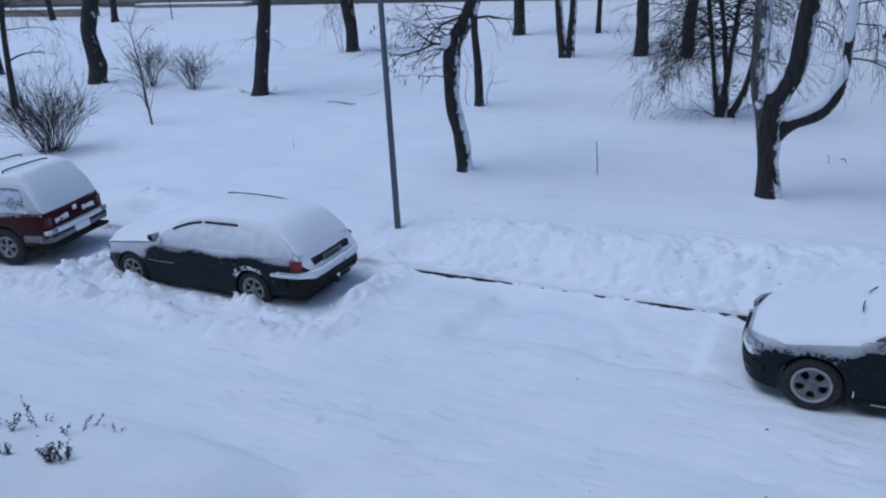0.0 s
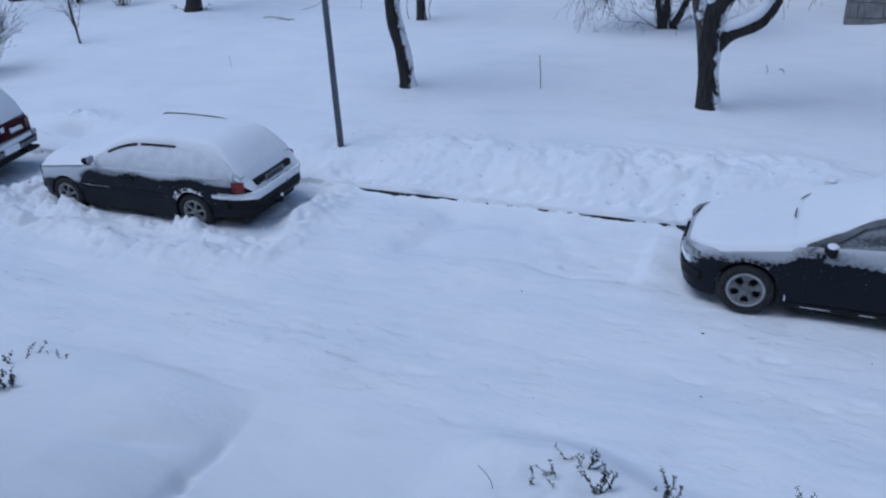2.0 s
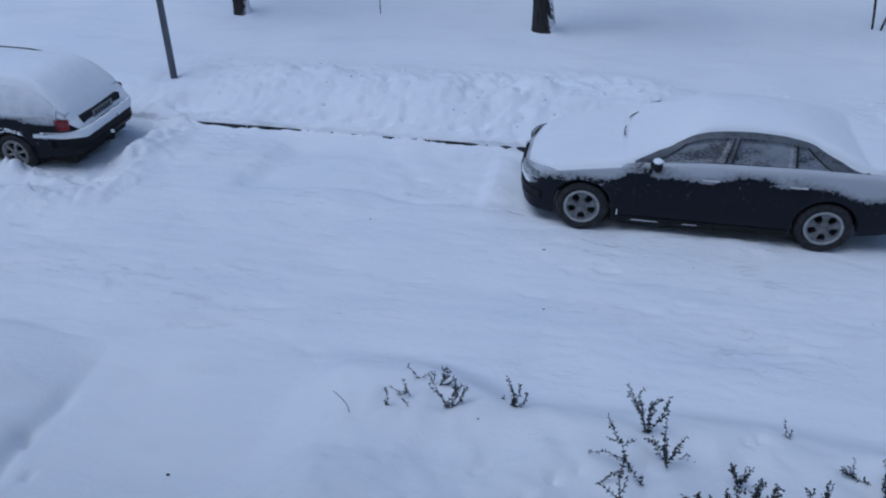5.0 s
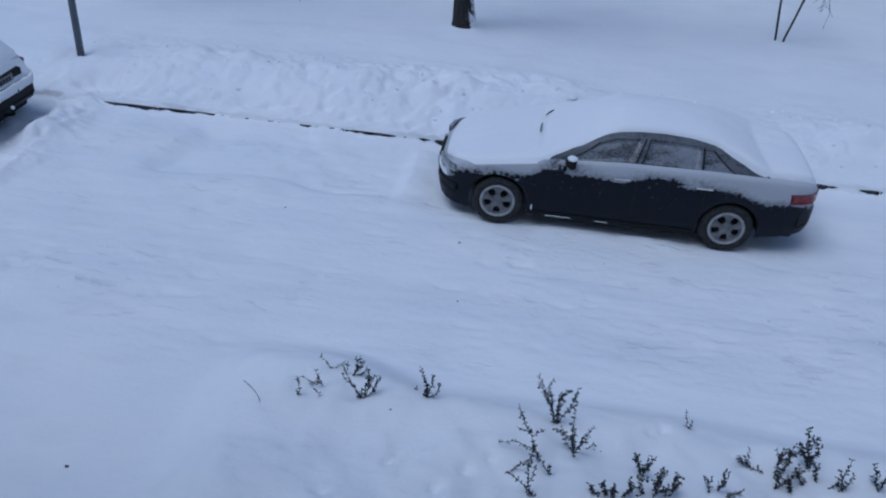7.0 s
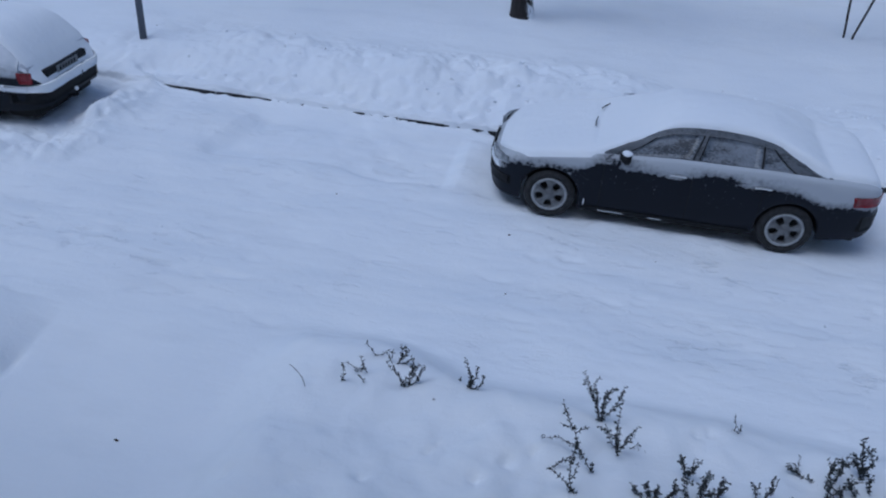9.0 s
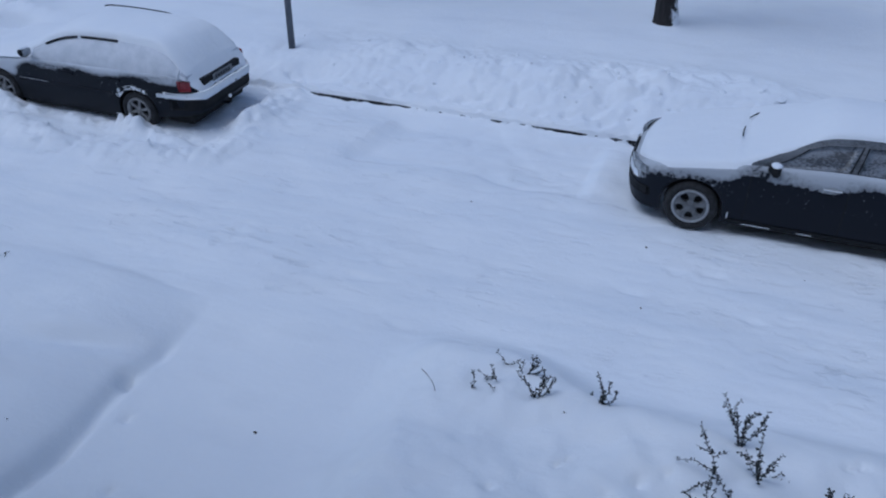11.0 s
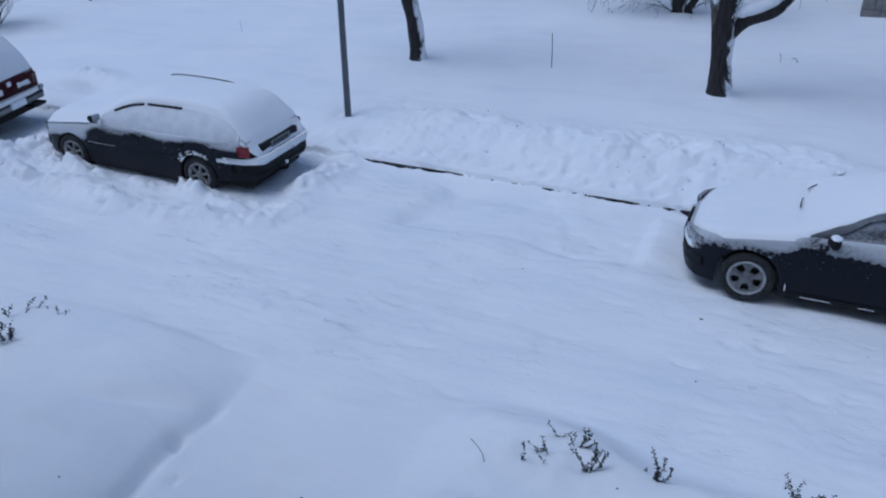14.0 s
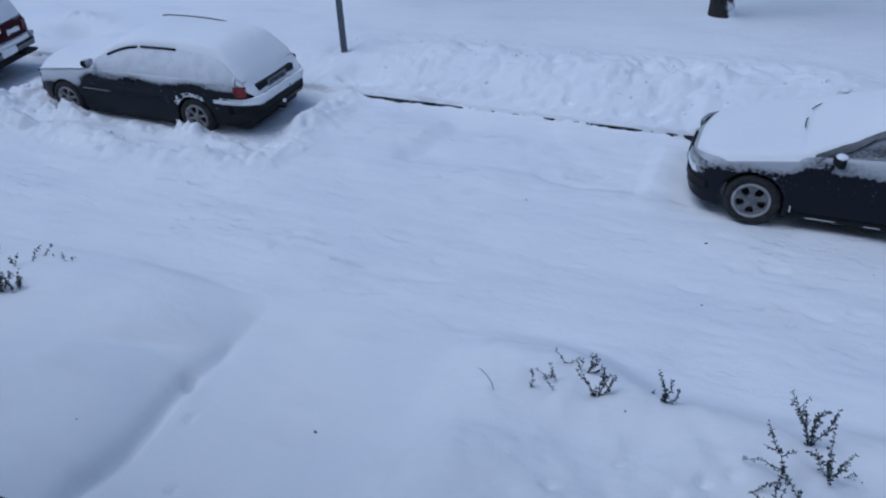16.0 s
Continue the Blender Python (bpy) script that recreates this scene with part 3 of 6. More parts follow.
class CarShape:
    """A car as curves over its length: x runs back from the front axle, y is the half width, z is up."""

    def __init__(self, plan, shoulder, deck, roof, sill, arches, roof_half, roof_drop=0.05, low=0.94, ease=17):
        self.t = dict(plan=plan, shoulder=shoulder, deck=deck, roof=roof, sill=sill)
        self.arches, self.roof_half, self.roof_drop, self.low = arches, roof_half, roof_drop, low
        self.x0, self.x1 = plan[0][0], plan[-1][0]
        self.g0, self.g1 = roof[0][0], roof[-1][0]
        self.soft = {}
        for k, rows in self.t.items():
            xs = np.linspace(rows[0][0], rows[-1][0], 400)
            v = np.interp(xs, [r[0] for r in rows], [r[1] for r in rows])
            w = {"plan": 5, "roof": ease}.get(k, 11)
            pad = np.concatenate([2 * v[0] - v[w:0:-1], v, 2 * v[-1] - v[-2:-w - 2:-1]])
            v2 = np.convolve(pad, np.ones(2 * w + 1) / (2 * w + 1), "same")[w:-w]
            self.soft[k] = (xs, v2)

    def at(self, k, x):
        return float(np.interp(x, *self.soft[k]))

    def bottom(self, x):
        z = self.at("sill", x)
        for xc, zc, r in self.arches:
            d = abs(x - xc)
            if d < r:
                z = max(z, zc + math.sqrt(r * r - d * d))
        return z

    def side_y(self, x, z):
        W, zs = self.at("plan", x), self.at("shoulder", x)
        f = (z - 0.25) / (zs - 0.25)
        return W * (1 - 0.03 * (1 - min(max(f, 0), 1) * 1.6) ** 2 - 0.03 * max(0, f - 0.62) ** 1.5)

    def ring(self, x):
        W, zs, zd, zb = self.at("plan", x), self.at("shoulder", x), self.at("deck", x), self.bottom(x)
        r = []
        for k in range(9):
            z = zb + (zs - 0.035 - zb) * k / 8
            r.append((self.side_y(x, z), z))
        r[0] = (r[0][0] * 0.985, zb)
        r += [(W * 0.965, zs - 0.012), (W * 0.93, zs + 0.003)]
        for f in (0.8, 0.6, 0.4, 0.2, 0.0):
            r.append((W * 0.93 * f, zs + (zd - zs) * (1 - f * f)))
        return r

    def edge(self, x):
        """Belt and roof edge of the cabin at x."""
        W, zs, zr = self.at("plan", x), self.at("shoulder", x), self.at("roof", x)
        top = max(v for v in self.soft["roof"][1])
        h = min(max((zr - zs) / (top - zs), 0), 1)
        wb = W * self.low
        return wb, zs - 0.01, wb + (self.roof_half - wb) * h, zr - self.roof_drop * h

    def cabin(self, x):
        wb, zb, we, ze = self.edge(x)
        zr = self.at("roof", x)
        r = []
        for k in range(6):
            u = k / 5
            r.append((wb + (we - wb) * u + 0.025 * math.sin(math.pi * u) * min(1, (ze - zb) / 0.4), zb + (ze - zb) * u))
        for f in (0.93, 0.75, 0.5, 0.25, 0.0):
            r.append((we * f, ze + (zr - ze) * (1 - f * f)))
        return r

    def glass(self, x, u):
        wb, zb, we, ze = self.edge(x)
        return wb + (we - wb) * u + 0.025 * math.sin(math.pi * u) * min(1, (ze - zb) / 0.4), zb + (ze - zb) * u

    def top(self, x, y):
        """Height of the car's upper skin."""
        y = abs(y)
        W, zs, zd = self.at("plan", x), self.at("shoulder", x), self.at("deck", x)
        f = min(y / (W * 0.93 + 1e-6), 1)
        z = zs + (zd - zs) * (1 - f * f)
        if self.g0 < x < self.g1:
            wb, zb, we, ze = self.edge(x)
            zr = self.at("roof", x)
            if y < we:
                z = max(z, ze + (zr - ze) * (1 - (y / we) ** 2))
            elif y < wb:
                z = max(z, ze + (zb - ze) * (y - we) / max(wb - we, 1e-4))
        return z


def loft(rings, xs, close_ends=True):
    verts, faces = [], []
    m = len(rings[0])
    full = 2 * m - 1
    for x, r in zip(xs, rings):
        for y, z in r:
            verts.append((x, -y, z))
        for y, z in r[-2::-1]:
            verts.append((x, y, z))
    for i in range(len(xs) - 1):
        for k in range(full - 1):
            faces.append((i * full + k, (i + 1) * full + k, (i + 1) * full + k + 1, i * full + k + 1))
    if close_ends:
        faces.append(tuple(range(full)))
        faces.append(tuple((len(xs) - 1) * full + k for k in range(full))[::-1])
    return verts, faces


def stations(s, lo, hi, n):
    xs = set(np.linspace(lo, hi, n))
    for xc, zc, r in s.arches:
        for k in range(25):
            x = xc - r * math.cos(math.pi * k / 24)
            if lo < x < hi:
                xs.add(x)
        for e in (xc - r - 0.004, xc + r + 0.004):
            if lo < e < hi:
                xs.add(e)
    return sorted(xs)


def patch(fun, us, vs):
    """A sheet over the grid us x vs."""
    verts = [fun(u, v) for u in us for v in vs]
    n = len(vs)
    faces = [(i * n + j, (i + 1) * n + j, (i + 1) * n + j + 1, i * n + j + 1) for i in range(len(us) - 1) for j in range(n - 1)]
    return verts, faces


def slab(fun, us, vs, push):
    """A sheet with a rim that turns back into the body, so that it has thickness."""
    V, F = patch(fun, us, vs)
    n, m = len(us), len(vs)
    rim = [i * m for i in range(n)] + [(n - 1) * m + j for j in range(1, m)] + [i * m + m - 1 for i in range(n - 2, -1, -1)] + [j for j in range(m - 2, 0, -1)]
    base = len(V)
    V = V + [tuple(np.array(V[i]) + np.array(push)) for i in rim]
    k = len(rim)
    F = F + [(rim[a], rim[(a + 1) % k], base + (a + 1) % k, base + a) for a in range(k)]
    return V, F


def side_window(car, s, x0, x1, u0, u1, mat, side, name="side_window", skew0=0.0, skew1=0.0, out=0.006):
    """A pane in the cabin's flank; skews lean its two ends back by metres from bottom to top."""
    us, vs = np.linspace(0, 1, 9), np.linspace(u0, u1, 6)

    def at(a, u):
        f = (u - u0) / (u1 - u0)
        x = (x0 + skew0 * f) * (1 - a) + (x1 + skew1 * f) * a
        y, z = s.glass(x, u)
        return (x, side * (y + out), z)

    V, F = slab(at, us, vs, (0, -side * 0.03, 0))
    return piece(name, V, F, mat, car)


def wheel(car, x, y, z, r, rim_r, side, spokes, mat, style, lip=None):
    """Tyre, rim with its spokes, hub and dark drum behind them; side is -1 or 1."""
    w = 0.21
    V, F = lathe([(rim_r, 0.03), (rim_r + 0.02, 0.0), (r - 0.04, -0.005), (r - 0.008, 0.02), (r, 0.05), (r, w - 0.05), (r - 0.03, w), (rim_r, w)], 40)
    m = pose(x, y, z) if side < 0 else pose(x, y, z, 0, 0, 180)
    t = piece("tyre", V, F, RUBBER, None)
    t.parent, t.matrix_basis = car, m
    V, F = lathe([(rim_r + 0.004, 0.035), (rim_r + 0.004, 0.008), (rim_r - 0.008, 0.002), (rim_r - 0.04, 0.012), (rim_r - 0.05, 0.05), (rim_r - 0.055, w)], 40)
    g = Geo()
    g.add(V, F)
    for k in range(spokes):
        a = 2 * math.pi * k / spokes + 0.3
        ca, sa = math.cos(a), math.sin(a)
        rows = style
        V, F = [], []
        for rr, hw, yy in rows:
            rr = rr * rim_r
            for sgn, dy in ((-1, 0.012), (-0.7, 0), (0.7, 0), (1, 0.012), (1, 0.045), (-1, 0.045)):
                px, pz = rr, sgn * hw * rim_r
                V.append((px * ca - pz * sa, yy + dy, px * sa + pz * ca))
        for i in range(len(rows) - 1):
            for q in range(6):
                q2 = (q + 1) % 6
                F.append((i * 6 + q, i * 6 + q2, (i + 1) * 6 + q2, (i + 1) * 6 + q))
        g.add(V, F)
    rim = g.make("rim", mat, t)
    V, F = lathe([(rim_r + 0.006, 0.02), (rim_r + 0.006, 0.003), (rim_r - 0.006, -0.003), (rim_r - 0.026, 0.004), (rim_r - 0.03, 0.014)], 40)
    piece("rim_lip", V, F, lip or mat, rim, "pale rim edge" if lip else "")
    V, F = lathe([(0.0, 0.0), (0.05, 0.003), (0.062, 0.015), (0.065, 0.05)], 20)
    piece("hub_cap", V, F, mat, t)
    for k in range(5):
        a = 2 * math.pi * k / 5
        V, F = lathe([(0.0, 0.012), (0.011, 0.013), (0.012, 0.03)], 8)
        V = [(p[0] + 0.08 * math.cos(a), p[1], p[2] + 0.08 * math.sin(a)) for p in V]
        piece("wheel_bolt", V, F, WELL, t)
    V, F = lathe([(0.0, 0.06), (rim_r - 0.045, 0.06), (rim_r - 0.045, w)], 28)
    piece("brake_drum", V, F, WELL, t)
    return t


def snow_cover(name, label, s, m, x0, x1, limit, thick, seed, res=0.035, sag=0.03, soft=0.14, drape=False):
    """Snow lying on a car's upper skin; limit(x) is its half width, thick(x) its depth."""
    xs = np.linspace(x0, x1, int((x1 - x0) / res))
    wid = max(limit(x) for x in xs)
    ts = np.linspace(-1, 1, int(2 * wid / res) + 1)
    V, F = [], []
    n = len(ts)
    for x in xs:
        e = min(step(x0, x0 + 0.22, x), 1 - step(x1 - 0.18, x1, x))
        lim = limit(x)
        for t in ts:
            y = t * lim
            d = (1 - abs(t)) * lim
            edge = math.sqrt(max(0.0, 1 - (1 - min(d / soft, 1)) ** 2)) * math.sqrt(max(float(e), 0))
            if drape:
                edge = float(step(0, soft, d)) * math.sqrt(max(float(e), 0))
            nz = float(fbm(x, y, 0.7, seed, 3)) * 0.25 + float(grid_noise(x, y, 0.16, seed + 5)) * 0.05
            V.append((x, y, s.top(x, y) - sag * (1 - edge) + edge * thick(x) * (1 + nz * 1.3)))
    for i in range(len(xs) - 1):
        for j in range(n - 1):
            F.append((i * n + j, (i + 1) * n + j, (i + 1) * n + j + 1, i * n + j + 1))
    ob = piece(name, V, F, SNOW)
    ob.matrix_basis = m
    return tagged(ob, label, "snow")


def body(car, s, mat, name="body", n=70):
    xs = stations(s, s.x0, s.x1, n)
    V, F = loft([s.ring(x) for x in xs], xs)
    return piece(name, V, F, mat, car)


def cabin(car, s, mat, n=44):
    xs = np.linspace(s.g0, s.g1, n)
    V, F = loft([s.cabin(x) for x in xs], xs)
    return piece("cabin", V, F, mat, car)


def wells(car, s, W):
    for xc, zc, r in s.arches:
        for side in (-1, 1):
            V, F = [], []
            for k in range(17):
                a = math.pi * k / 16
                for y in (W * 0.97, W * 0.55):
                    V.append((xc - (r + 0.005) * math.cos(a), side * y, max(zc, 0.25) + (r + 0.005) * math.sin(a)))
            for k in range(16):
                F.append((2 * k, 2 * k + 1, 2 * k + 3, 2 * k + 2))
            F.append(tuple(2 * k + 1 for k in range(17)))
            piece("wheel_well", V, F, WELL, car)


def side_bar(car, s, name, x0, x1, z, h, out, mat, side, label=""):
    """A strip along the flank: moulding, handle or lip."""
    us, vs = np.linspace(x0, x1, 14), np.linspace(z - h / 2, z + h / 2, 4)

    def at(x, zz):
        f = 1 - abs((zz - z) / (h / 2)) ** 2 * 0.5
        return (x, side * (s.side_y(x, zz) + out * f), zz)

    V, F = slab(at, us, vs, (0, -side * 0.04, 0))
    return piece(name, V, F, mat, car, label)


def end_patch(car, s, name, y0, y1, z0, z1, mat, rear, out=0.008, label="", wob=0.0, n=10):
    """A panel that follows the nose or tail: y from y0 to y1, bent round the corner by the plan's curve."""
    xs, ws = s.soft["plan"]
    if rear:
        order = xs[::-1], ws[::-1]
    else:
        order = xs, ws

    def at(y, z):
        k = int(np.argmax(order[1] >= abs(y)))
        w = wob * noise.noise((y * 7, z * 11, 1.7))
        return (order[0][k] + (out + w if rear else -out - w), y * (1 + 0.004), z + w)

    V, F = slab(at, np.linspace(y0, y1, n), np.linspace(z0, z1, 4), (-0.05 if rear else 0.05, 0, 0))
    return piece(name, V, F, mat, car, label)


def underbody(car, x0, x1, w, z0, z1):
    # near-black box, low and wide, added to deepen the shade under a car
    part("underbody", box_bm(x0, x1, -w, w, z0, z1, 0.05), WELL, car, "dark underbody")


def lump(center, size, seed, sides=10):
    """A rounded irregular blob."""
    bm = bmesh.new()
    bmesh.ops.create_icosphere(bm, subdivisions=2, radius=1)
    for v in bm.verts:
        k = 1 + 0.22 * noise.noise(v.co * 1.3 + Vector((seed * 3.1, seed, 0)))
        v.co = Vector((center[0] + v.co.x * size[0] * k, center[1] + v.co.y * size[1] * k, center[2] + v.co.z * size[2] * k))
    return bm


def door_mirror(car, x, y, z, mat, side):
    bm = lump((x, y, z), (0.09, 0.11, 0.075), 2)
    for v in bm.verts:
        if v.co.x > x + 0.045:
            v.co.x = x + 0.045
    mir = part("door_mirror", bm, mat, car, "", True)
    part("mirror_glass", box_bm(x + 0.047, x + 0.052, y - 0.08, y + 0.08, z - 0.05, z + 0.05, 0.002), LAMP_GLASS, mir)
    part("mirror_snow", lump((x - 0.005, y, z + 0.062), (0.065, 0.085, 0.018), 5), SNOW, mir, "cap of snow", True)
    return mir


# black saloon
SAL = CarShape(
    plan=[(-0.83, 0.34), (-0.8, 0.53), (-0.72, 0.68), (-0.58, 0.79), (-0.3, 0.875), (0.05, 0.91), (0.3, 0.92), (2.0, 0.925), (3.1, 0.91), (3.55, 0.87), (3.8, 0.8), (3.92, 0.68), (3.96, 0.5)],
    shoulder=[(-0.83, 0.6), (-0.75, 0.69), (-0.5, 0.78), (0, 0.885), (0.6, 0.98), (1.5, 1.045), (2.6, 1.065), (3.3, 1.05), (3.75, 1.01), (3.92, 0.93), (3.96, 0.84)],
    deck=[(-0.83, 0.61), (-0.75, 0.7), (-0.5, 0.81), (0, 0.92), (0.6, 1.02), (1.5, 1.08), (3.1, 1.1), (3.75, 1.06), (3.9, 0.98), (3.96, 0.86)],
    roof=[(0.47, 0.98), (0.55, 1.03), (1.3, 1.37), (1.42, 1.405), (1.65, 1.43), (1.95, 1.44), (2.3, 1.42), (2.6, 1.365), (2.9, 1.26), (3.12, 1.15), (3.26, 1.06)],
    sill=[(-0.83, 0.24), (-0.7, 0.17), (-0.4, 0.16), (0.5, 0.19), (2.4, 0.2), (3.3, 0.24), (3.8, 0.31), (3.96, 0.4)],
    arches=[(0.0, 0.33, 0.37), (2.888, 0.33, 0.37)], roof_half=0.58, roof_drop=0.085, low=0.93, ease=7)
saloon = thing("saloon_car", "black four-door saloon car with snow on hood, roof and flanks", "car", pose(0.0, 0.88, 0.0), "parked cars")
body(saloon, SAL, BLACK_PAINT)
cabin(saloon, SAL, FROSTED_PAINT)
wells(saloon, SAL, 0.92)
underbody(saloon, 0.42, 2.46, 0.86, 0.14, 0.5)
# more near-black boxes darken the space under nose and tail
part("nose_underside", box_bm(-0.62, -0.4, -0.7, 0.7, 0.17, 0.45, 0.04), WELL, saloon)
part("tail_underside", box_bm(3.3, 3.75, -0.74, 0.74, 0.22, 0.5, 0.04), WELL, saloon)
HOLES = [(0.1, 0.12, 0.012), (0.3, 0.24, 0.008), (0.36, 0.13, 0.006), (0.5, 0.15, 0.005), (0.64, 0.2, 0.006), (0.74, 0.34, 0.009), (0.79, 0.6, 0.012), (0.93, 0.6, 0.016)]
FIVE = [(0.16, 0.16, 0.012), (0.4, 0.15, 0.006), (0.62, 0.17, 0.004), (0.8, 0.28, 0.008), (0.93, 0.4, 0.016)]
for x in (0.0, 2.888):
    for side in (-1, 1):
        wheel(saloon, x, side * 0.905, 0.33, 0.33, 0.222, side, 5, ALLOY, HOLES, PALE_ALLOY)
for side in (-1, 1):
    side_window(saloon, SAL, 0.74, 1.62, 0.08, 0.84, FROST, side, "front_window", skew0=0.46, skew1=0.1)
    side_window(saloon, SAL, 1.72, 2.42, 0.08, 0.84, FROST, side, "rear_window", skew0=0.08, skew1=0.0)
    side_window(saloon, SAL, 2.46, 2.82, 0.08, 0.82, FROST, side, "quarter_window", skew0=0.0, skew1=-0.28)
    # black seals that the frost left free
    for a, b, k0, k1 in ((1.63, 1.643, 0.1, 0.1), (1.705, 1.716, 0.08, 0.08), (2.432, 2.45, 0.0, 0.0), (2.825, 2.85, -0.28, -0.28), (0.705, 0.735, 0.46, 0.46)):
        side_window(saloon, SAL, a, b, 0.06, 0.84, BLACK_PLASTIC, side, "window_seal", skew0=k0, skew1=k1, out=0.0075)
    for x in (1.5, 2.5):
        side_bar(saloon, SAL, "door_handle", x - 0.11, x + 0.11, 0.83, 0.045, 0.035, BLACK_PAINT, side)
    side_bar(saloon, SAL, "sill_trim", 0.42, 2.48, 0.235, 0.05, 0.012, BLACK_PLASTIC, side)
    door_mirror(saloon, 0.86, side * 1.0, 1.03, BLACK_PLASTIC if side < 0 else SNOW_FILM, side)
    end_patch(saloon, SAL, "headlight", side * 0.42, side * 0.78, 0.62, 0.72, LAMP_GLASS, False, label="headlight half covered by snow")
    end_patch(saloon, SAL, "tail_light", side * 0.6, side * 0.86, 0.75, 0.88, TAIL_RED, True, label="red tail light dusted with snow", n=14)
    side_bar(saloon, SAL, "sill_snow", 0.62, 0.95, 0.213, 0.012, 0.014, SNOW, side, "crumbs of snow on the sill")
    side_bar(saloon, SAL, "sill_snow", 0.432, 0.446, 0.3, 0.09, 0.008, SNOW, side, "crumbs of snow on the sill")
    side_bar(saloon, SAL, "sill_snow", 1.25, 1.42, 0.213, 0.012, 0.014, SNOW, side, "crumbs of snow on the sill")
    end_patch(saloon, SAL, "bumper_snow", side * 0.34, side * 0.72, 0.52, 0.61, SNOW, False, 0.012, "snow on the bumper corner", wob=0.03, n=24)
    for x in (1.5, 2.5):
        side_bar(saloon, SAL, "handle_snow", x - 0.1, x + 0.1, 0.858, 0.016, 0.036, SNOW, side, "snow on the door handle")
    # door gaps
    for x in (0.62, 1.68, 2.52):
        V, F = slab(lambda a, z: (x + a, side * (SAL.side_y(x, z) + 0.0015), z), (-0.004, 0.004), np.linspace(0.27, 0.88, 8), (0, -side * 0.01, 0))
        piece("door_gap", V, F, WELL, saloon)
for pts in ([(0.6, 0.5, 1.1), (0.535, 0.4, 1.105), (0.49, 0.3, 1.105)], [(0.45, 0.02, 1.11), (0.435, -0.1, 1.105), (0.435, -0.22, 1.1)]):
    g = Geo()
    path = smooth_path([(q[0] + 0.01, q[1] * 1.1, q[2] - 0.035) for q in pts], 4)
    g.tube(path, [0.008] * len(path), 6)
    g.make("wiper", BLACK_PLASTIC, saloon, "wiper blade showing through the snow")
part("grille", box_bm(-0.845, -0.8, -0.24, 0.24, 0.5, 0.64, 0.02), BLACK_PLASTIC, saloon)
end_patch(saloon, SAL, "front_bumper", -0.8, 0.8, 0.34, 0.46, BLACK_PLASTIC, False, 0.015, n=24)
end_patch(saloon, SAL, "rear_bumper", -0.82, 0.82, 0.42, 0.62, BLACK_PLASTIC, True, 0.015, n=24)
part("front_plate", box_bm(-0.86, -0.846, -0.26, 0.26, 0.46, 0.57, 0.003), PLATE, saloon)


def saloon_limit(x):
    W = SAL.at("plan", x) - 0.015 - 0.07 * float(step(3.0, 3.4, x))
    if x < -0.1:
        W = min(W, 0.9 * math.sqrt(max(0.03, 1 - ((x + 0.1) / 0.72) ** 2)))
    if x < SAL.g0 or x > SAL.g1:
        return W
    wb, zb, we, ze = SAL.edge(x)
    h = (ze - zb) / 0.4
    lap = 0.4 * (1 - float(step(0.9, 1.25, x))) + 0.55 * float(step(2.5, 3.0, x))
    return W + (we - 0.01 + lap * (wb - we) - W) * min(1, max(0, h * 2.6))


snow_cover("car_snow", "smooth thick snow on the black saloon car", SAL, saloon.matrix_basis, -0.8, 3.95, saloon_limit,
           lambda x: 0.045 - 0.025 * float(step(0.43, 0.53, x)) + 0.045 * float(step(1.15, 1.5, x)), 61, soft=0.1)

# black estate car
EST = CarShape(
    plan=[(-0.8, 0.36), (-0.77, 0.55), (-0.68, 0.7), (-0.5, 0.79), (-0.2, 0.84), (0.5, 0.865), (2.4, 0.865), (3.0, 0.845), (3.4, 0.8), (3.6, 0.72), (3.68, 0.6)],
    shoulder=[(-0.8, 0.62), (-0.7, 0.7), (-0.4, 0.78), (0.2, 0.86), (0.7, 0.91), (1.5, 0.93), (2.6, 0.95), (3.3, 0.95), (3.6, 0.8), (3.62, 0.7), (3.68, 0.64)],
    deck=[(-0.8, 0.64), (-0.7, 0.73), (-0.4, 0.83), (0.2, 0.92), (0.7, 0.98), (2.6, 1.0), (3.4, 0.98), (3.6, 0.82), (3.62, 0.72), (3.68, 0.65)],
    roof=[(0.48, 0.93), (0.7, 1.03), (1.0, 1.2), (1.3, 1.33), (1.6, 1.385), (2.2, 1.4), (2.8, 1.38), (3.05, 1.34), (3.25, 1.2), (3.42, 1.0), (3.5, 0.93)],
    sill=[(-0.8, 0.36), (-0.6, 0.22), (0.5, 0.19), (2.2, 0.19), (3.1, 0.27), (3.68, 0.36)],
    arches=[(0.0, 0.31, 0.345), (2.62, 0.31, 0.345)], roof_half=0.56, low=0.94)
estate = thing("estate_car", "black estate car standing deep in snow, windows snowed over", "car", pose(-10.86, 0.98, -0.055), "parked cars")
body(estate, EST, BLACK_PAINT_WAGON)
cabin(estate, EST, BLACK_PAINT_WAGON)
wells(estate, EST, 0.86)
underbody(estate, 0.4, 2.2, 0.8, 0.12, 0.5)
part("tail_underside", box_bm(3.02, 3.5, -0.7, 0.7, 0.16, 0.5, 0.04), WELL, estate)
SIX = [(0.16, 0.13, 0.012), (0.5, 0.1, 0.006), (0.75, 0.12, 0.006), (0.93, 0.2, 0.016)]
for x in (0.0, 2.62):
    for side in (-1, 1):
        wheel(estate, x, side * 0.85, 0.315, 0.31, 0.205, side, 6, ALLOY_DULL, SIX)
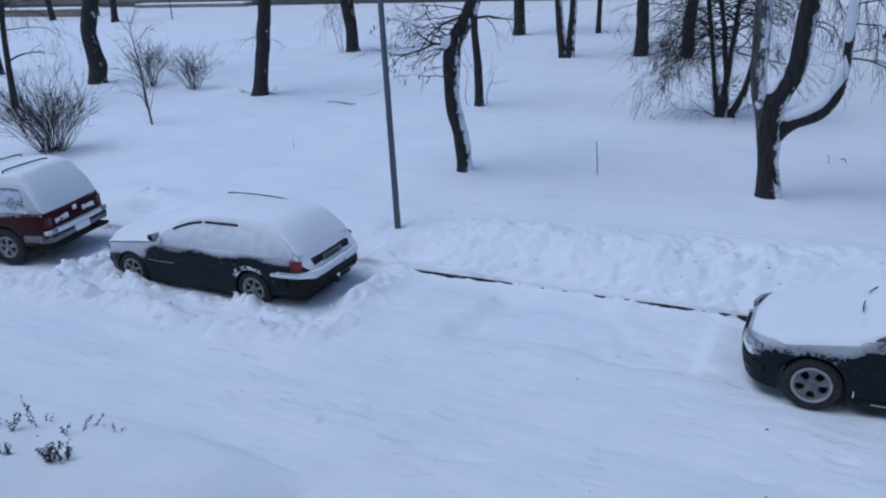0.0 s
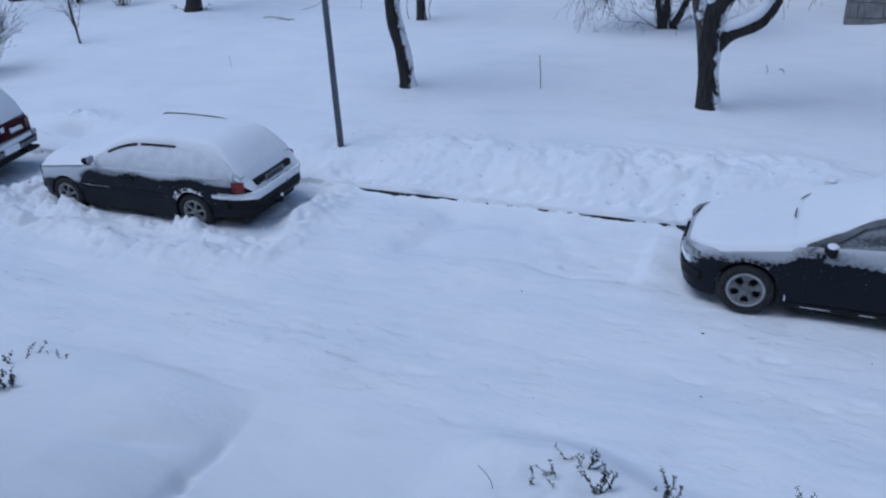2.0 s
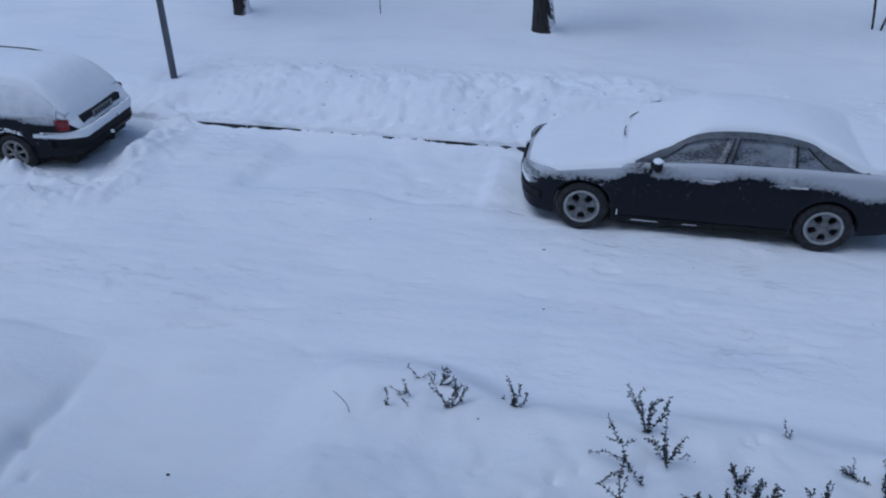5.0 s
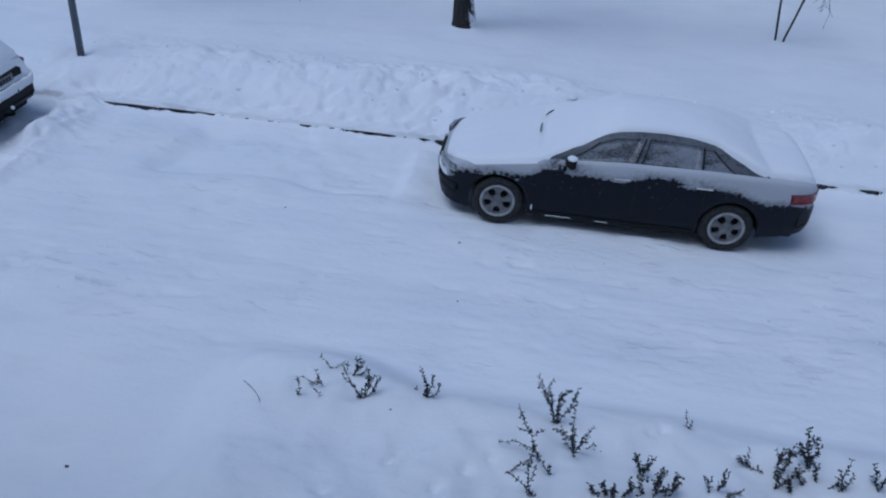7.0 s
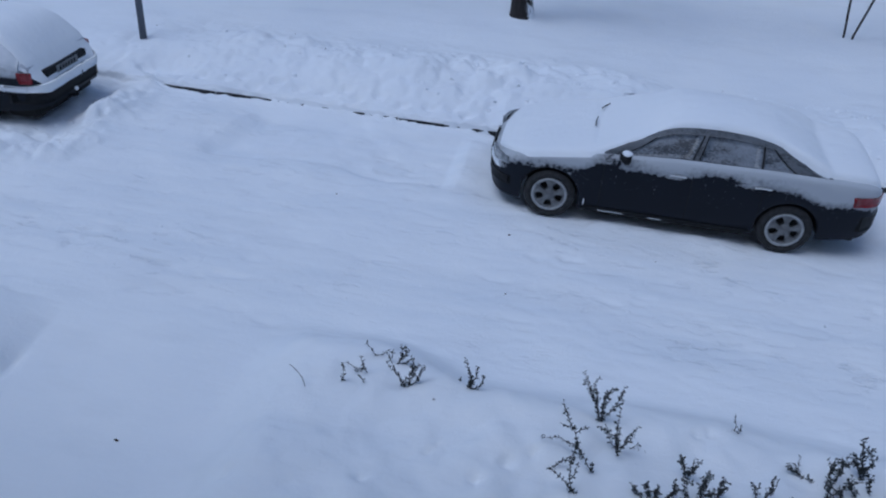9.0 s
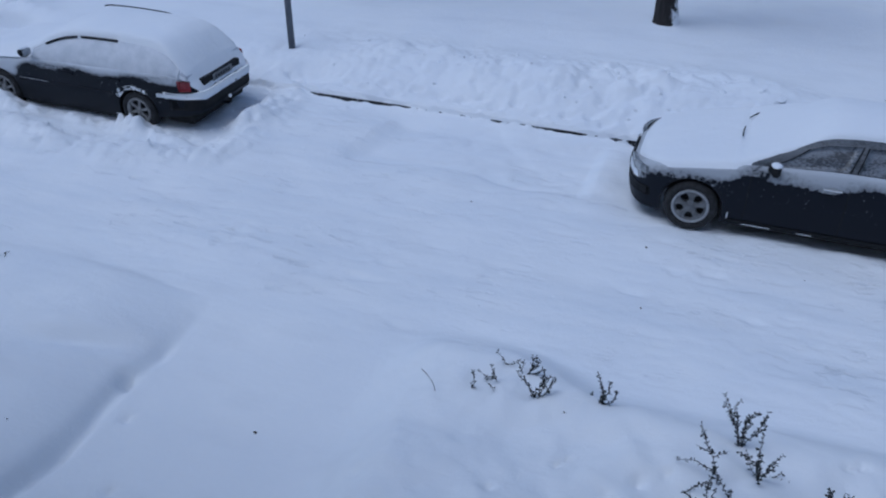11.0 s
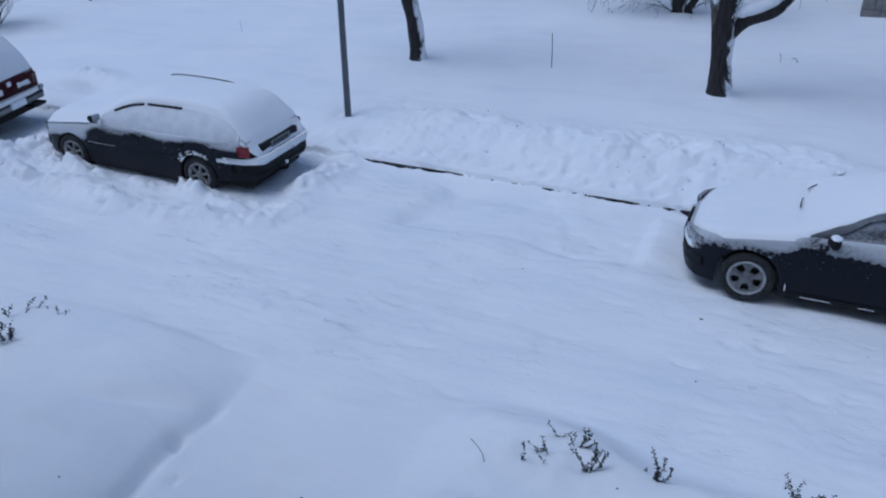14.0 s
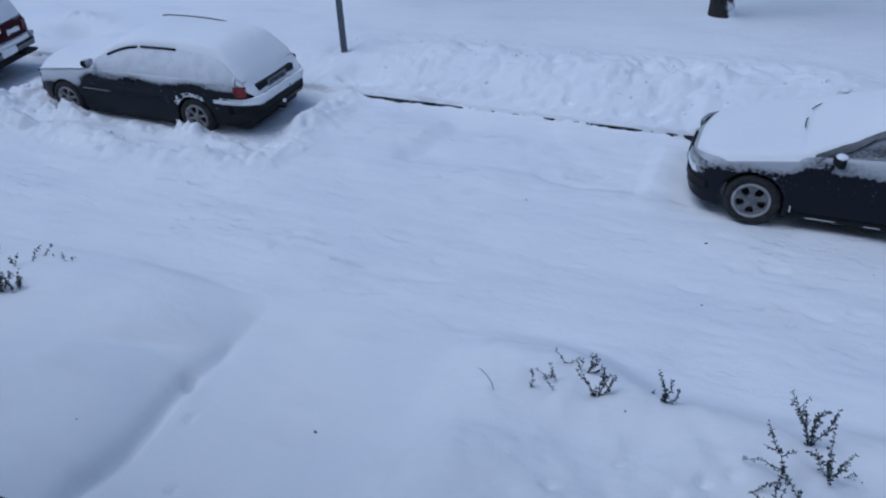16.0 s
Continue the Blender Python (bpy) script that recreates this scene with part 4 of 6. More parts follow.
for side in (-1, 1):
    side_window(estate, EST, 0.86, 1.58, 0.06, 0.86, GLASS_SNOW, side, "front_window", skew0=0.42, skew1=0.08)
    side_window(estate, EST, 1.66, 2.36, 0.06, 0.86, GLASS_SNOW, side, "rear_window", skew0=0.06, skew1=0.0)
    side_window(estate, EST, 2.42, 3.1, 0.06, 0.86, GLASS_SNOW, side, "load_window", skew0=0.0, skew1=-0.12)
    for x in (1.42, 2.3):
        side_bar(estate, EST, "door_handle", x - 0.1, x + 0.1, 0.78, 0.04, 0.03, BLACK_PAINT_WAGON, side)
    side_bar(estate, EST, "side_moulding", 0.42, 2.2, 0.55, 0.05, 0.012, BLACK_PAINT_WAGON, side)
    side_bar(estate, EST, "moulding_snow", 0.42, 1.0, 0.577, 0.003, 0.0125, SNOW, side, "thin line of snow")
    # patches of snow stuck above the rear wheel arch
    rng = random.Random(31)
    g = Geo()
    for k in range(56):
        a = rng.uniform(0.6, 2.3)
        r = 0.356 + rng.random() ** 1.6 * (0.09 if a < 1.5 else 0.05)
        da = rng.uniform(0.02, 0.07)
        pts = []
        for q in (-1, -0.4, 0.4, 1):
            x, z = 2.62 - r * math.cos(a + q * da), 0.31 + r * math.sin(a + q * da) + rng.gauss(0, 0.004)
            pts.append((x, side * (EST.side_y(x, z) + 0.002), z))
        w = rng.uniform(0.005, 0.012)
        g.tube(pts, [w * 0.3, w, w * 0.8, w * 0.25], 7)
    g.make("arch_snow", SNOW, estate, "patches of snow above the wheel arch")
    side_bar(estate, EST, "bumper_edge_snow", 3.02, 3.5, 0.635, 0.06, 0.026, SNOW, side, "snow along the bumper's edge")
    door_mirror(estate, 0.74, side * 0.94, 1.05, BLACK_PLASTIC, side)
    end_patch(estate, EST, "headlight", side * 0.42, side * 0.76, 0.6, 0.7, LAMP_GLASS, False)
    end_patch(estate, EST, "tail_light", side * (0.73 if side < 0 else 0.75), side * (0.792 if side < 0 else 0.78), 0.72, 0.88, TAIL_RED, True, label="red tail light", n=12)
    g = Geo()
    g.tube(smooth_path([(1.15, side * 0.54, 1.39), (1.3, side * 0.54, 1.415), (1.8, side * 0.54, 1.425), (2.3, side * 0.54, 1.41), (2.6, side * 0.53, 1.37)]), [0.011] * 17, 8)
    if side > 0:
        g.make("roof_rail", BLACK_PLASTIC, estate, "black roof rail in the snow")
    # uncovered top seal of the windows
    for a, b in ((1.0, 1.56), (1.64, 2.3)):
        pts = []
        for k in range(9):
            x = a + (b - a) * k / 8
            u = 0.9 if x > 1.3 else 0.9
            y, z = EST.glass(x, u)
            pts.append((x, side * (y + 0.036), z))
        g = Geo()
        g.tube(pts, [0.018] * 9, 6)
        g.make("window_seal", BLACK_PLASTIC, estate, "dark window seal free of snow")
end_patch(estate, EST, "rear_bumper", -0.82, 0.82, 0.42, 0.6, BLACK_PLASTIC, True, 0.03, n=26)
end_patch(estate, EST, "front_bumper", -0.74, 0.74, 0.36, 0.5, BLACK_PLASTIC, False, 0.02, n=24)
part("plate_recess", box_bm(3.52, 3.63, -0.5, 0.5, 0.71, 0.84, 0.015), BLACK_PLASTIC, estate)
pl = part("number_plate", box_bm(3.631, 3.642, -0.26, 0.26, 0.72, 0.83, 0.003), PLATE, estate, "plain plate with dark bars")
for k in range(6):
    part("plate_bar", box_bm(3.6425, 3.645, -0.2 + k * 0.07, -0.16 + k * 0.07, 0.745, 0.805), BLACK_PLASTIC, pl)
g = Geo()
g.tube(smooth_path([(3.6, -0.12, 0.34), (3.74, -0.12, 0.34), (3.8, -0.12, 0.37), (3.8, -0.12, 0.43)]), [0.018] * 13, 8)
g.make("tow_bar", BLACK_PLASTIC, estate)
part("tow_ball", lump((3.8, -0.12, 0.46), (0.028, 0.028, 0.03), 1), SNOW, estate, "snow-capped tow ball", True)


def estate_limit(x):
    W = EST.at("plan", x) - 0.01
    if x < EST.g0 or x > EST.g1:
        return W
    wb, zb, we, ze = EST.edge(x)
    return W + (we + (0.6 + 0.35 * float(step(2.0, 2.9, x))) * (wb - we) - W) * min(1, max(0, (ze - zb) / 0.4 * 2.2))


snow_cover("car_snow", "deep rounded snow on the black estate car", EST, estate.matrix_basis, -0.78, 3.66, estate_limit,
           lambda x: 0.11 - 0.045 * float(step(1.0, 1.6, x)) + 0.01 * float(step(2.6, 3.1, x)) - 0.04 * float(step(3.3, 3.5, x)), 71, sag=-0.014, soft=0.26, drape=True)
for side in (-1, 1):
    V, F = slab(lambda x, u: (x, side * (EST.glass(x, u)[0] + 0.012 + 0.028 * (1 - (2 * (u - 0.46) / 1.06) ** 2) + 0.004 * noise.noise((x * 3, u * 5, 0))), EST.glass(x, u)[1]),
                np.linspace(0.75, 3.4, 62), np.linspace(-0.1, 1.0, 18), (0, -side * 0.05, 0))
    ob = piece("window_snow", V, F, SNOW_FILM)
    ob.matrix_basis = estate.matrix_basis
    tagged(ob, "snow frozen to the flank of the estate car", "snow")
ob = end_patch(None, EST, "bumper_snow", -0.83, 0.83, 0.58, 0.7, SNOW, True, 0.05, n=60, wob=0.035)
ob.matrix_basis = estate.matrix_basis
tagged(ob, "roll of snow on the estate car's rear bumper", "snow")

# dark red off-roader
OFF = CarShape(
    plan=[(-0.75, 0.6), (-0.72, 0.72), (-0.6, 0.82), (-0.2, 0.87), (1.0, 0.88), (3.0, 0.88), (3.42, 0.865), (3.58, 0.82), (3.62, 0.76)],
    shoulder=[(-0.75, 0.8), (-0.6, 0.9), (0.0, 0.97), (0.8, 1.0), (3.4, 1.02), (3.55, 1.0), (3.62, 0.96)],
    deck=[(-0.75, 0.82), (-0.6, 0.95), (0.0, 1.03), (0.8, 1.06), (3.4, 1.06), (3.55, 1.02), (3.62, 0.97)],
    roof=[(0.55, 1.0), (0.9, 1.25), (1.3, 1.53), (1.6, 1.6), (2.3, 1.63), (3.0, 1.62), (3.18, 1.59), (3.36, 1.34), (3.54, 1.05), (3.57, 1.0)],
    sill=[(-0.75, 0.5), (-0.5, 0.38), (0.4, 0.34), (2.3, 0.34), (3.2, 0.42), (3.62, 0.46)],
    arches=[(0.0, 0.37, 0.42), (2.69, 0.37, 0.42)], roof_half=0.7, low=0.95, ease=7)
off = thing("off_road_car", "dark red off-road car with snow on roof and rear window", "car", pose(-16.67, 0.325, 0.0, 0, 0, 10.7), "parked cars")
body(off, OFF, RED_PAINT)
cabin(off, OFF, RED_PAINT)
wells(off, OFF, 0.87)
underbody(off, 0.46, 2.24, 0.82, 0.22, 0.6)
# near-black box darkens the space under the tail
part("tail_underside", box_bm(3.12, 3.55, -0.74, 0.74, 0.26, 0.6, 0.04), WELL, off)
for x in (0.0, 2.69):
    for side in (-1, 1):
        wheel(off, x, side * 0.87, 0.37, 0.37, 0.21, side, 5, ALLOY_DULL, FIVE)
for side in (-1, 1):
    side_window(off, OFF, 1.0, 1.6, 0.08, 0.86, GLASS_SNOW, side, "front_window", skew0=0.35, skew1=0.05)
    side_window(off, OFF, 1.68, 2.4, 0.08, 0.86, GLASS_SNOW, side, "rear_window")
    side_window(off, OFF, 2.5, 3.3, 0.08, 0.86, GLASS_SNOW, side, "load_window", skew1=-0.12)
    side_bar(off, OFF, "lower_cladding", 0.5, 2.2, 0.46, 0.16, 0.015, CHROME, side, "grey lower cladding")
    side_bar(off, OFF, "rear_cladding", 3.14, 3.5, 0.56, 0.13, 0.02, CHROME, side, "grey rear cladding")
    end_patch(off, OFF, "tail_light", side * 0.64, side * 0.8, 0.72, 0.95, TAIL_DARK, True, label="dark red tail light")
    end_patch(off, OFF, "bumper_strip", side * 0.02, side * 0.84, 0.575, 0.605, BLACK_PLASTIC, True, 0.098)
    end_patch(off, OFF, "handle_snow", side * 0.2, side * 0.55, 0.79, 0.88, SNOW, True, 0.02, "snow stuck to the tailgate", wob=0.05, n=24)
    part("bumper_lamp", box_bm(3.68, 3.75, side * 0.7 - 0.05, side * 0.7 + 0.05, 0.64, 0.73, 0.02), LAMP_GLASS, off)
for x0, x1, y0, y1 in ((2.74, 2.93, -0.53, 0.29), (1.9, 2.15, -0.6, 0.49)):
    g = Geo()
    g.tube(smooth_path([(x0 - 0.015, y0 - 0.06, 1.72), (x0, y0, 1.77), (0.5 * (x0 + x1), 0.5 * (y0 + y1), 1.79), (x1, y1, 1.785), (x1 + 0.015, y1 + 0.06, 1.74)]), [0.014] * 17, 8)
    g.make("roof_bar", BLACK_PLASTIC, off, "black roof bar in the snow")
end_patch(off, OFF, "rear_bumper", -0.86, 0.86, 0.48, 0.62, CHROME, True, 0.09, "pale grey rear bumper", n=26)
part("tailgate_badge", box_bm(3.62, 3.642, -0.05, 0.05, 0.88, 0.97, 0.01), SNOW, off, "snow on the badge")
part("tow_bar", box_bm(3.5, 3.86, 0.3, 0.6, 0.4, 0.46, 0.02), BLACK_PLASTIC, off)
part("number_plate", box_bm(3.7, 3.76, -0.2, 0.2, 0.5, 0.62, 0.02), SNOW, off, "number plate buried in snow")
V, F = slab(lambda y, z: (3.72 - 0.08 * (abs(y) / 0.85) ** 4, y, z), np.linspace(-0.82, 0.82, 30), np.linspace(0.625, 0.7, 5), (-0.12, 0, 0))
ob = piece("bumper_snow", V, F, SNOW)
ob.matrix_basis = off.matrix_basis
tagged(ob, "snow on the off-road car's rear bumper", "snow")


def off_limit(x):
    W = OFF.at("plan", x) - 0.02
    if x < OFF.g0 or x > OFF.g1:
        return W
    wb, zb, we, ze = OFF.edge(x)
    return W + (we + 0.01 - W) * min(1, max(0, (ze - zb) / 0.5 * 3.0))


snow_cover("car_snow", "thick snow on the red off-road car", OFF, off.matrix_basis, -0.7, 3.58, off_limit, lambda x: 0.1 + 0.05 * float(step(1.0, 1.6, x)), 81)

# ---- trees ----


def twigs(geo, rng, start, way, length, radius, depth, droop=0.0, sides=4, spread_deg=38, kids=(3, 5), wave=0.22):
    """A crooked branch that forks into finer ones."""
    n = max(3, int(length / 0.22) + 2) if depth else 4
    n = min(n, 8)
    p, d = Vector(start), Vector(way).normalized()
    pts, rad = [p.copy()], [radius]
    for k in range(n):
        d = (d + Vector((rng.gauss(0, wave), rng.gauss(0, wave), rng.gauss(0, wave * 0.77) - droop * (k / n)))).normalized()
        p = p + d * (length / n)
        pts.append(p.copy())
        rad.append(max(0.0034, radius * (1 - 0.75 * (k + 1) / n)))
    geo.tube(pts, rad, sides)
    if depth <= 0:
        return
    for _ in range(rng.randint(*kids)):
        t = rng.uniform(0.25, 0.98)
        i = min(int(t * n), n - 1)
        base = pts[i].lerp(pts[i + 1], t * n - i)
        dd = (pts[i + 1] - pts[i]).normalized()
        side = Vector((rng.gauss(0, 1), rng.gauss(0, 1), rng.gauss(0, 1)))
        side = (side - dd * side.dot(dd)).normalized()
        a = radians(rng.uniform(0.5, 1.3) * spread_deg)
        twigs(geo, rng, base, dd * math.cos(a) + side * math.sin(a), length * rng.uniform(0.4, 0.65), max(0.003, rad[i] * 0.55), depth - 1, droop * 1.3, max(3, sides - 1), spread_deg, kids, wave)


def grow(rows, height, rng):
    """Carries a trunk's rows of (x, y, z, radius) on up to the height, thinning."""
    rows = [tuple(r) for r in rows]
    a, b = np.array(rows[-2][:3]), np.array(rows[-1][:3])
    d = (b - a) / np.linalg.norm(b - a)
    p, r = b, rows[-1][3]
    n = max(2, int((height - b[2]) / 1.1))
    r_end = r * 0.25
    for k in range(n):
        d = d + np.array([rng.gauss(0, 0.07), rng.gauss(0, 0.07), 0.12])
        d = d / np.linalg.norm(d)
        p = p + d * (height - b[2]) / n
        rows.append((*p, r + (r_end - r) * (k + 1) / n))
    return rows


def stem(geo, rows, sides=14, rough=0.06, seed=0):
    path = smooth_path(rows, 5)
    V, F = tube_geo([p[:3] for p in path], [p[3] for p in path], sides)
    V = [v + (v - Vector(path[i // sides][:3])) * rough * 2.2 * noise.noise(Vector(v) * Vector((4, 4, 1.2)).x * 0.5 + Vector((seed, 0, 0))) for i, v in enumerate(V)]
    geo.add(V, F)


def tree(label, stems, height, seed, bark=None, crown_from=4.2, limbs=24, group="park trees", flare=1.25, low=()):
    """Stems are lists of (x, y, z, radius); low: extra hanging branches as (start, way, length, radius, depth, droop)."""
    rng = random.Random(seed)
    x, y = stems[0][0][:2]
    gz = top_of(x, y) - 0.12
    root = thing("tree", label, "tree", pose(x, y, gz), group)
    crown = Geo()
    for s in stems:
        rows = [(q[0] - x, q[1] - y, q[2] - gz, q[3]) for q in s]
        if s[0][2] < 0.6:
            f = (flare - 1) * 4
            rows = [(rows[0][0], rows[0][1], -0.1, rows[0][3] * (1 + 0.5 * f)), (rows[0][0], rows[0][1], rows[0][2], rows[0][3] * (1 + 0.22 * f)), (*(np.array(rows[0][:3]) * 0.72 + np.array(rows[1][:3]) * 0.28), rows[0][3])] + rows[1:]
        rows = grow(rows, height * rng.uniform(0.85, 1.1), rng)
        trunk = Geo()
        stem(trunk, rows, 14 if s[0][3] > 0.12 else 10, 0.08, seed)
        trunk.make("trunk", bark or BARK, root)
        path = smooth_path(rows, 4)
        up = [p for p in path if p[2] > crown_from - gz]
        for k in range(limbs):
            if not up:
                break
            p = up[int((k + rng.random()) / limbs * len(up)) % len(up)]
            a = rng.uniform(0, 2 * math.pi)
            w = Vector((math.cos(a), math.sin(a), rng.uniform(0.2, 0.9)))
            twigs(crown, rng, p[:3], w, rng.uniform(0.22, 0.34) * height * 0.8, max(0.012, p[3] * 0.42), 2, 0.05, 5)
    for st, w, ln, rd, dp, dr in low:
        twigs(crown, rng, (st[0] - x, st[1] - y, st[2] - gz), w, ln, rd, dp, dr, 5)
    if crown.v:
        crown.make("crown", TWIG, root, "bare dark branches")["kind"] = "stuff"
    return root


A = [(-7.67, 7.08, 0.35, 0.185), (-7.74, 7.05, 1.19, 0.168), (-7.85, 6.99, 1.83, 0.172), (-7.87, 6.98, 2.45, 0.175), (-7.79, 7.02, 3.17, 0.2), (-7.53, 7.15, 3.68, 0.165), (-7.37, 7.22, 4.08, 0.16)]
tree_a = tree("crooked dark tree trunk with snow stuck to its side", [A], 9, 1, low=[
    ((-7.8, 7.0, 3.2), (-1, -0.5, 0.0), 0.95, 0.035, 2, 0.0), ((-7.8, 7.0, 3.25), (-1, -0.5, 0.25), 1.7, 0.03, 2, 0.12), ((-7.9, 6.97, 2.45), (-0.85, -0.45, 0.3), 0.95, 0.016, 2, 0.1),
    ((-7.85, 7.0, 3.2), (-0.8, -0.2, -0.25), 0.8, 0.02, 2, 0.1), ((-7.8, 7.0, 3.3), (-0.9, -0.1, 0.5), 1.2, 0.02, 2, 0.1),
    ((-7.5, 7.15, 3.65), (0.9, 0.35, 0.4), 1.2, 0.035, 2, 0.0), ((-7.5, 7.15, 3.8), (-0.9, -0.6, 0.1), 1.6, 0.03, 2, 0.1), ((-7.85, 6.98, 2.8), (-0.7, -0.7, -0.1), 0.6, 0.012, 1, 0.2)] + [((-7.85 + 0.04 * k, 7.0, 3.1 + 0.1 * k), (-0.9 + 0.1 * (k % 3), -0.5 + 0.15 * (k % 4), 0.25 - 0.12 * (k % 4)), 0.9 + 0.12 * (k % 5), 0.016, 2, 0.12) for k in range(9)])
B = [(-1.24, 6.98, 0.35, 0.235), (-1.27, 6.98, 1.02, 0.205), (-1.31, 6.98, 1.67, 0.22), (-1.31, 6.98, 2.05, 0.25)]
B2 = B[:3] + [(-1.26, 6.98, 2.12, 0.225), (-1.14, 6.99, 2.42, 0.2), (-0.94, 7.0, 2.83, 0.175), (-0.86, 7.01, 3.42, 0.164), (-0.81, 7.01, 4.0, 0.164)]
tree_b = tree("forked dark tree, its low bent limb loaded with snow", [B2], 9, 2, limbs=18, low=[
    ((-0.15, 7.0, 3.0), (1, 0.1, -0.2), 1.0, 0.018, 2, 0.3), ((-0.14, 7.0, 3.1), (0.6, 0.3, 0.1), 0.8, 0.014, 2, 0.6), ((-0.9, 7.0, 3.3), (0.4, 0.2, 0.2), 0.9, 0.016, 2, 0.7),
    ((-0.14, 7.0, 3.6), (0.7, -0.3, 0.1), 1.1, 0.014, 2, 0.8), ((-0.86, 7.0, 3.6), (0.5, -0.3, 0.1), 1.2, 0.014, 2, 0.8), ((-0.14, 7.0, 3.9), (0.9, 0.3, 0.2), 1.5, 0.016, 2, 0.7),
    ((-1.58, 6.95, 3.5), (-0.8, -0.2, 0.2), 1.0, 0.014, 2, 0.5)] + [((-0.8 + 0.16 * k, 7.2 + 0.15 * (k % 3), 4.3 + 0.1 * (k % 4)), (0.5 - 0.25 * (k % 4), 0.3, -0.2), 1.3 + 0.12 * (k % 5), 0.014, 2, 0.9) for k in range(40)])
bx, by = B[0][:2]
bz = top_of(bx, by) - 0.12
g = Geo()
rows = grow([(q[0] - bx, q[1] - by, q[2] - bz, q[3]) for q in [(-1.4, 6.96, 1.6, 0.12), (-1.45, 6.96, 1.94, 0.14), (-1.56, 6.95, 2.51, 0.15), (-1.58, 6.95, 3.23, 0.15), (-1.59, 6.95, 4.02, 0.146)]], 8, random.Random(5))
stem(g, rows, 14, 0.08, 3)
g.make("upright_limb", BARK_SNOWY, tree_b, "upright limb plastered with snow")
LIMB = [(-1.24, 6.99, 1.5, 0.155), (-0.94, 6.97, 1.8, 0.125), (-0.48, 6.97, 2.02, 0.11), (-0.24, 6.97, 2.35, 0.095), (-0.15, 7.0, 2.8, 0.08), (-0.13, 7.0, 3.23, 0.075), (-0.14, 7.0, 3.99, 0.07)]
g = Geo()
rows = grow([(q[0] - bx, q[1] - by, q[2] - bz, q[3]) for q in LIMB], 6.5, random.Random(6))
stem(g, rows, 12, 0.08, 4)
g.make("bent_limb", BARK, tree_b, "low limb bent upwards")


def limb_snow(rows, label, lift):
    """Snow lying along the upper side of a limb."""
    path = smooth_path(rows, 8)
    pts = [(p[0] + p[5], p[1] + 0.02, p[2] + p[4] + 0.03) for p in path]
    n = len(path)
    rad = [max(0.004, p[3] * min(1.0, 6.0 * min(i, n - 1 - i) / n + 0.12)) for i, p in enumerate(path)]
    V, F = tube_geo(pts, rad, 12)
    V = [v + Vector((0, 0, lift)) + Vector((0.02, 0.02, 0.02)) * noise.noise(v * 6) for v in V]
    return tagged(piece("branch_snow", V, F, SNOW), label, "snow")


limb_snow([(-1.1, 6.96, 1.74, 0.09, 0.1, -0.03), (-0.94, 6.94, 1.82, 0.12, 0.12, -0.03), (-0.48, 6.94, 2.05, 0.118, 0.1, -0.06), (-0.26, 6.94, 2.38, 0.105, 0.04, -0.07),
           (-0.15, 6.9, 2.74, 0.1, 0.0, -0.04), (-0.14, 6.92, 3.05, 0.075, 0.0, -0.03)], "thick snow on the tree's low bent limb", 0.0)
limb_snow([(-0.13, 6.96, 3.15, 0.05, 0, -0.01), (-0.13, 6.96, 3.5, 0.08, 0, -0.01), (-0.14, 6.96, 4.2, 0.075, 0, -0.01)], "snow plastered on the limb's upright end", 0.0)
limb_snow([(-1.42, 6.9, 2.3, 0.05, 0.02, 0.02), (-1.28, 6.9, 2.37, 0.09, 0.03, -0.03), (-1.16, 6.9, 2.52, 0.07, 0.04, -0.06), (-1.05, 6.9, 2.72, 0.04, 0.03, -0.07)], "snow lodged in the tree's fork", 0.0)
limb_snow([(-8.02, 6.85, 3.12, 0.05, 0.0, 0), (-7.88, 6.85, 3.2, 0.11, 0.0, 0), (-7.8, 6.85, 3.38, 0.05, 0.0, 0)], "snow lodged on a trunk's broken stub", 0.0)

tree("straight dark tree trunk with small twigs", [[(-18.98, 14.13, 0.35, 0.27), (-18.84, 14.25, 1.31, 0.245), (-18.65, 14.39, 2.65, 0.23), (-18.53, 14.48, 3.58, 0.23)]], 11, 11, BARK_PLAIN, low=[
    ((-18.7, 14.35, 2.3), (-1, -0.6, 0.4), 0.9, 0.012, 1, 0.2), ((-18.65, 14.4, 2.2), (1, 0.5, 0.3), 0.9, 0.012, 1, 0.2), ((-18.65, 14.3, 2.5), (-1, -0.5, 0.2), 1.0, 0.012, 1, 0.0), ((-19.2, 14.0, 0.4), (-1, -0.5, 0.5), 0.4, 0.012, 2, 0.2), ((-18.7, 14.1, 0.4), (1, 0.3, 0.5), 0.4, 0.012, 2, 0.2)])
tree("thick dark tree trunk with a scar of snow", [[(-28.3, 15.29, 0.35, 0.36), (-28.21, 15.4, 1.17, 0.35), (-28.3, 15.3, 2.31, 0.31), (-28.07, 15.55, 3.62, 0.33)]], 12, 12, BARK_PLAIN)
tree("dark tree trunk with a snowed base", [[(-21.64, 24.65, 0.35, 0.3), (-21.62, 24.66, 1.42, 0.29), (-21.74, 24.59, 2.71, 0.29)]], 12, 13, BARK_PLAIN, 3.4, low=[((-21.9, 24.4, 2.4), (-0.8, -0.6, 0.1), 1.4, 0.015, 2, 0.3)])
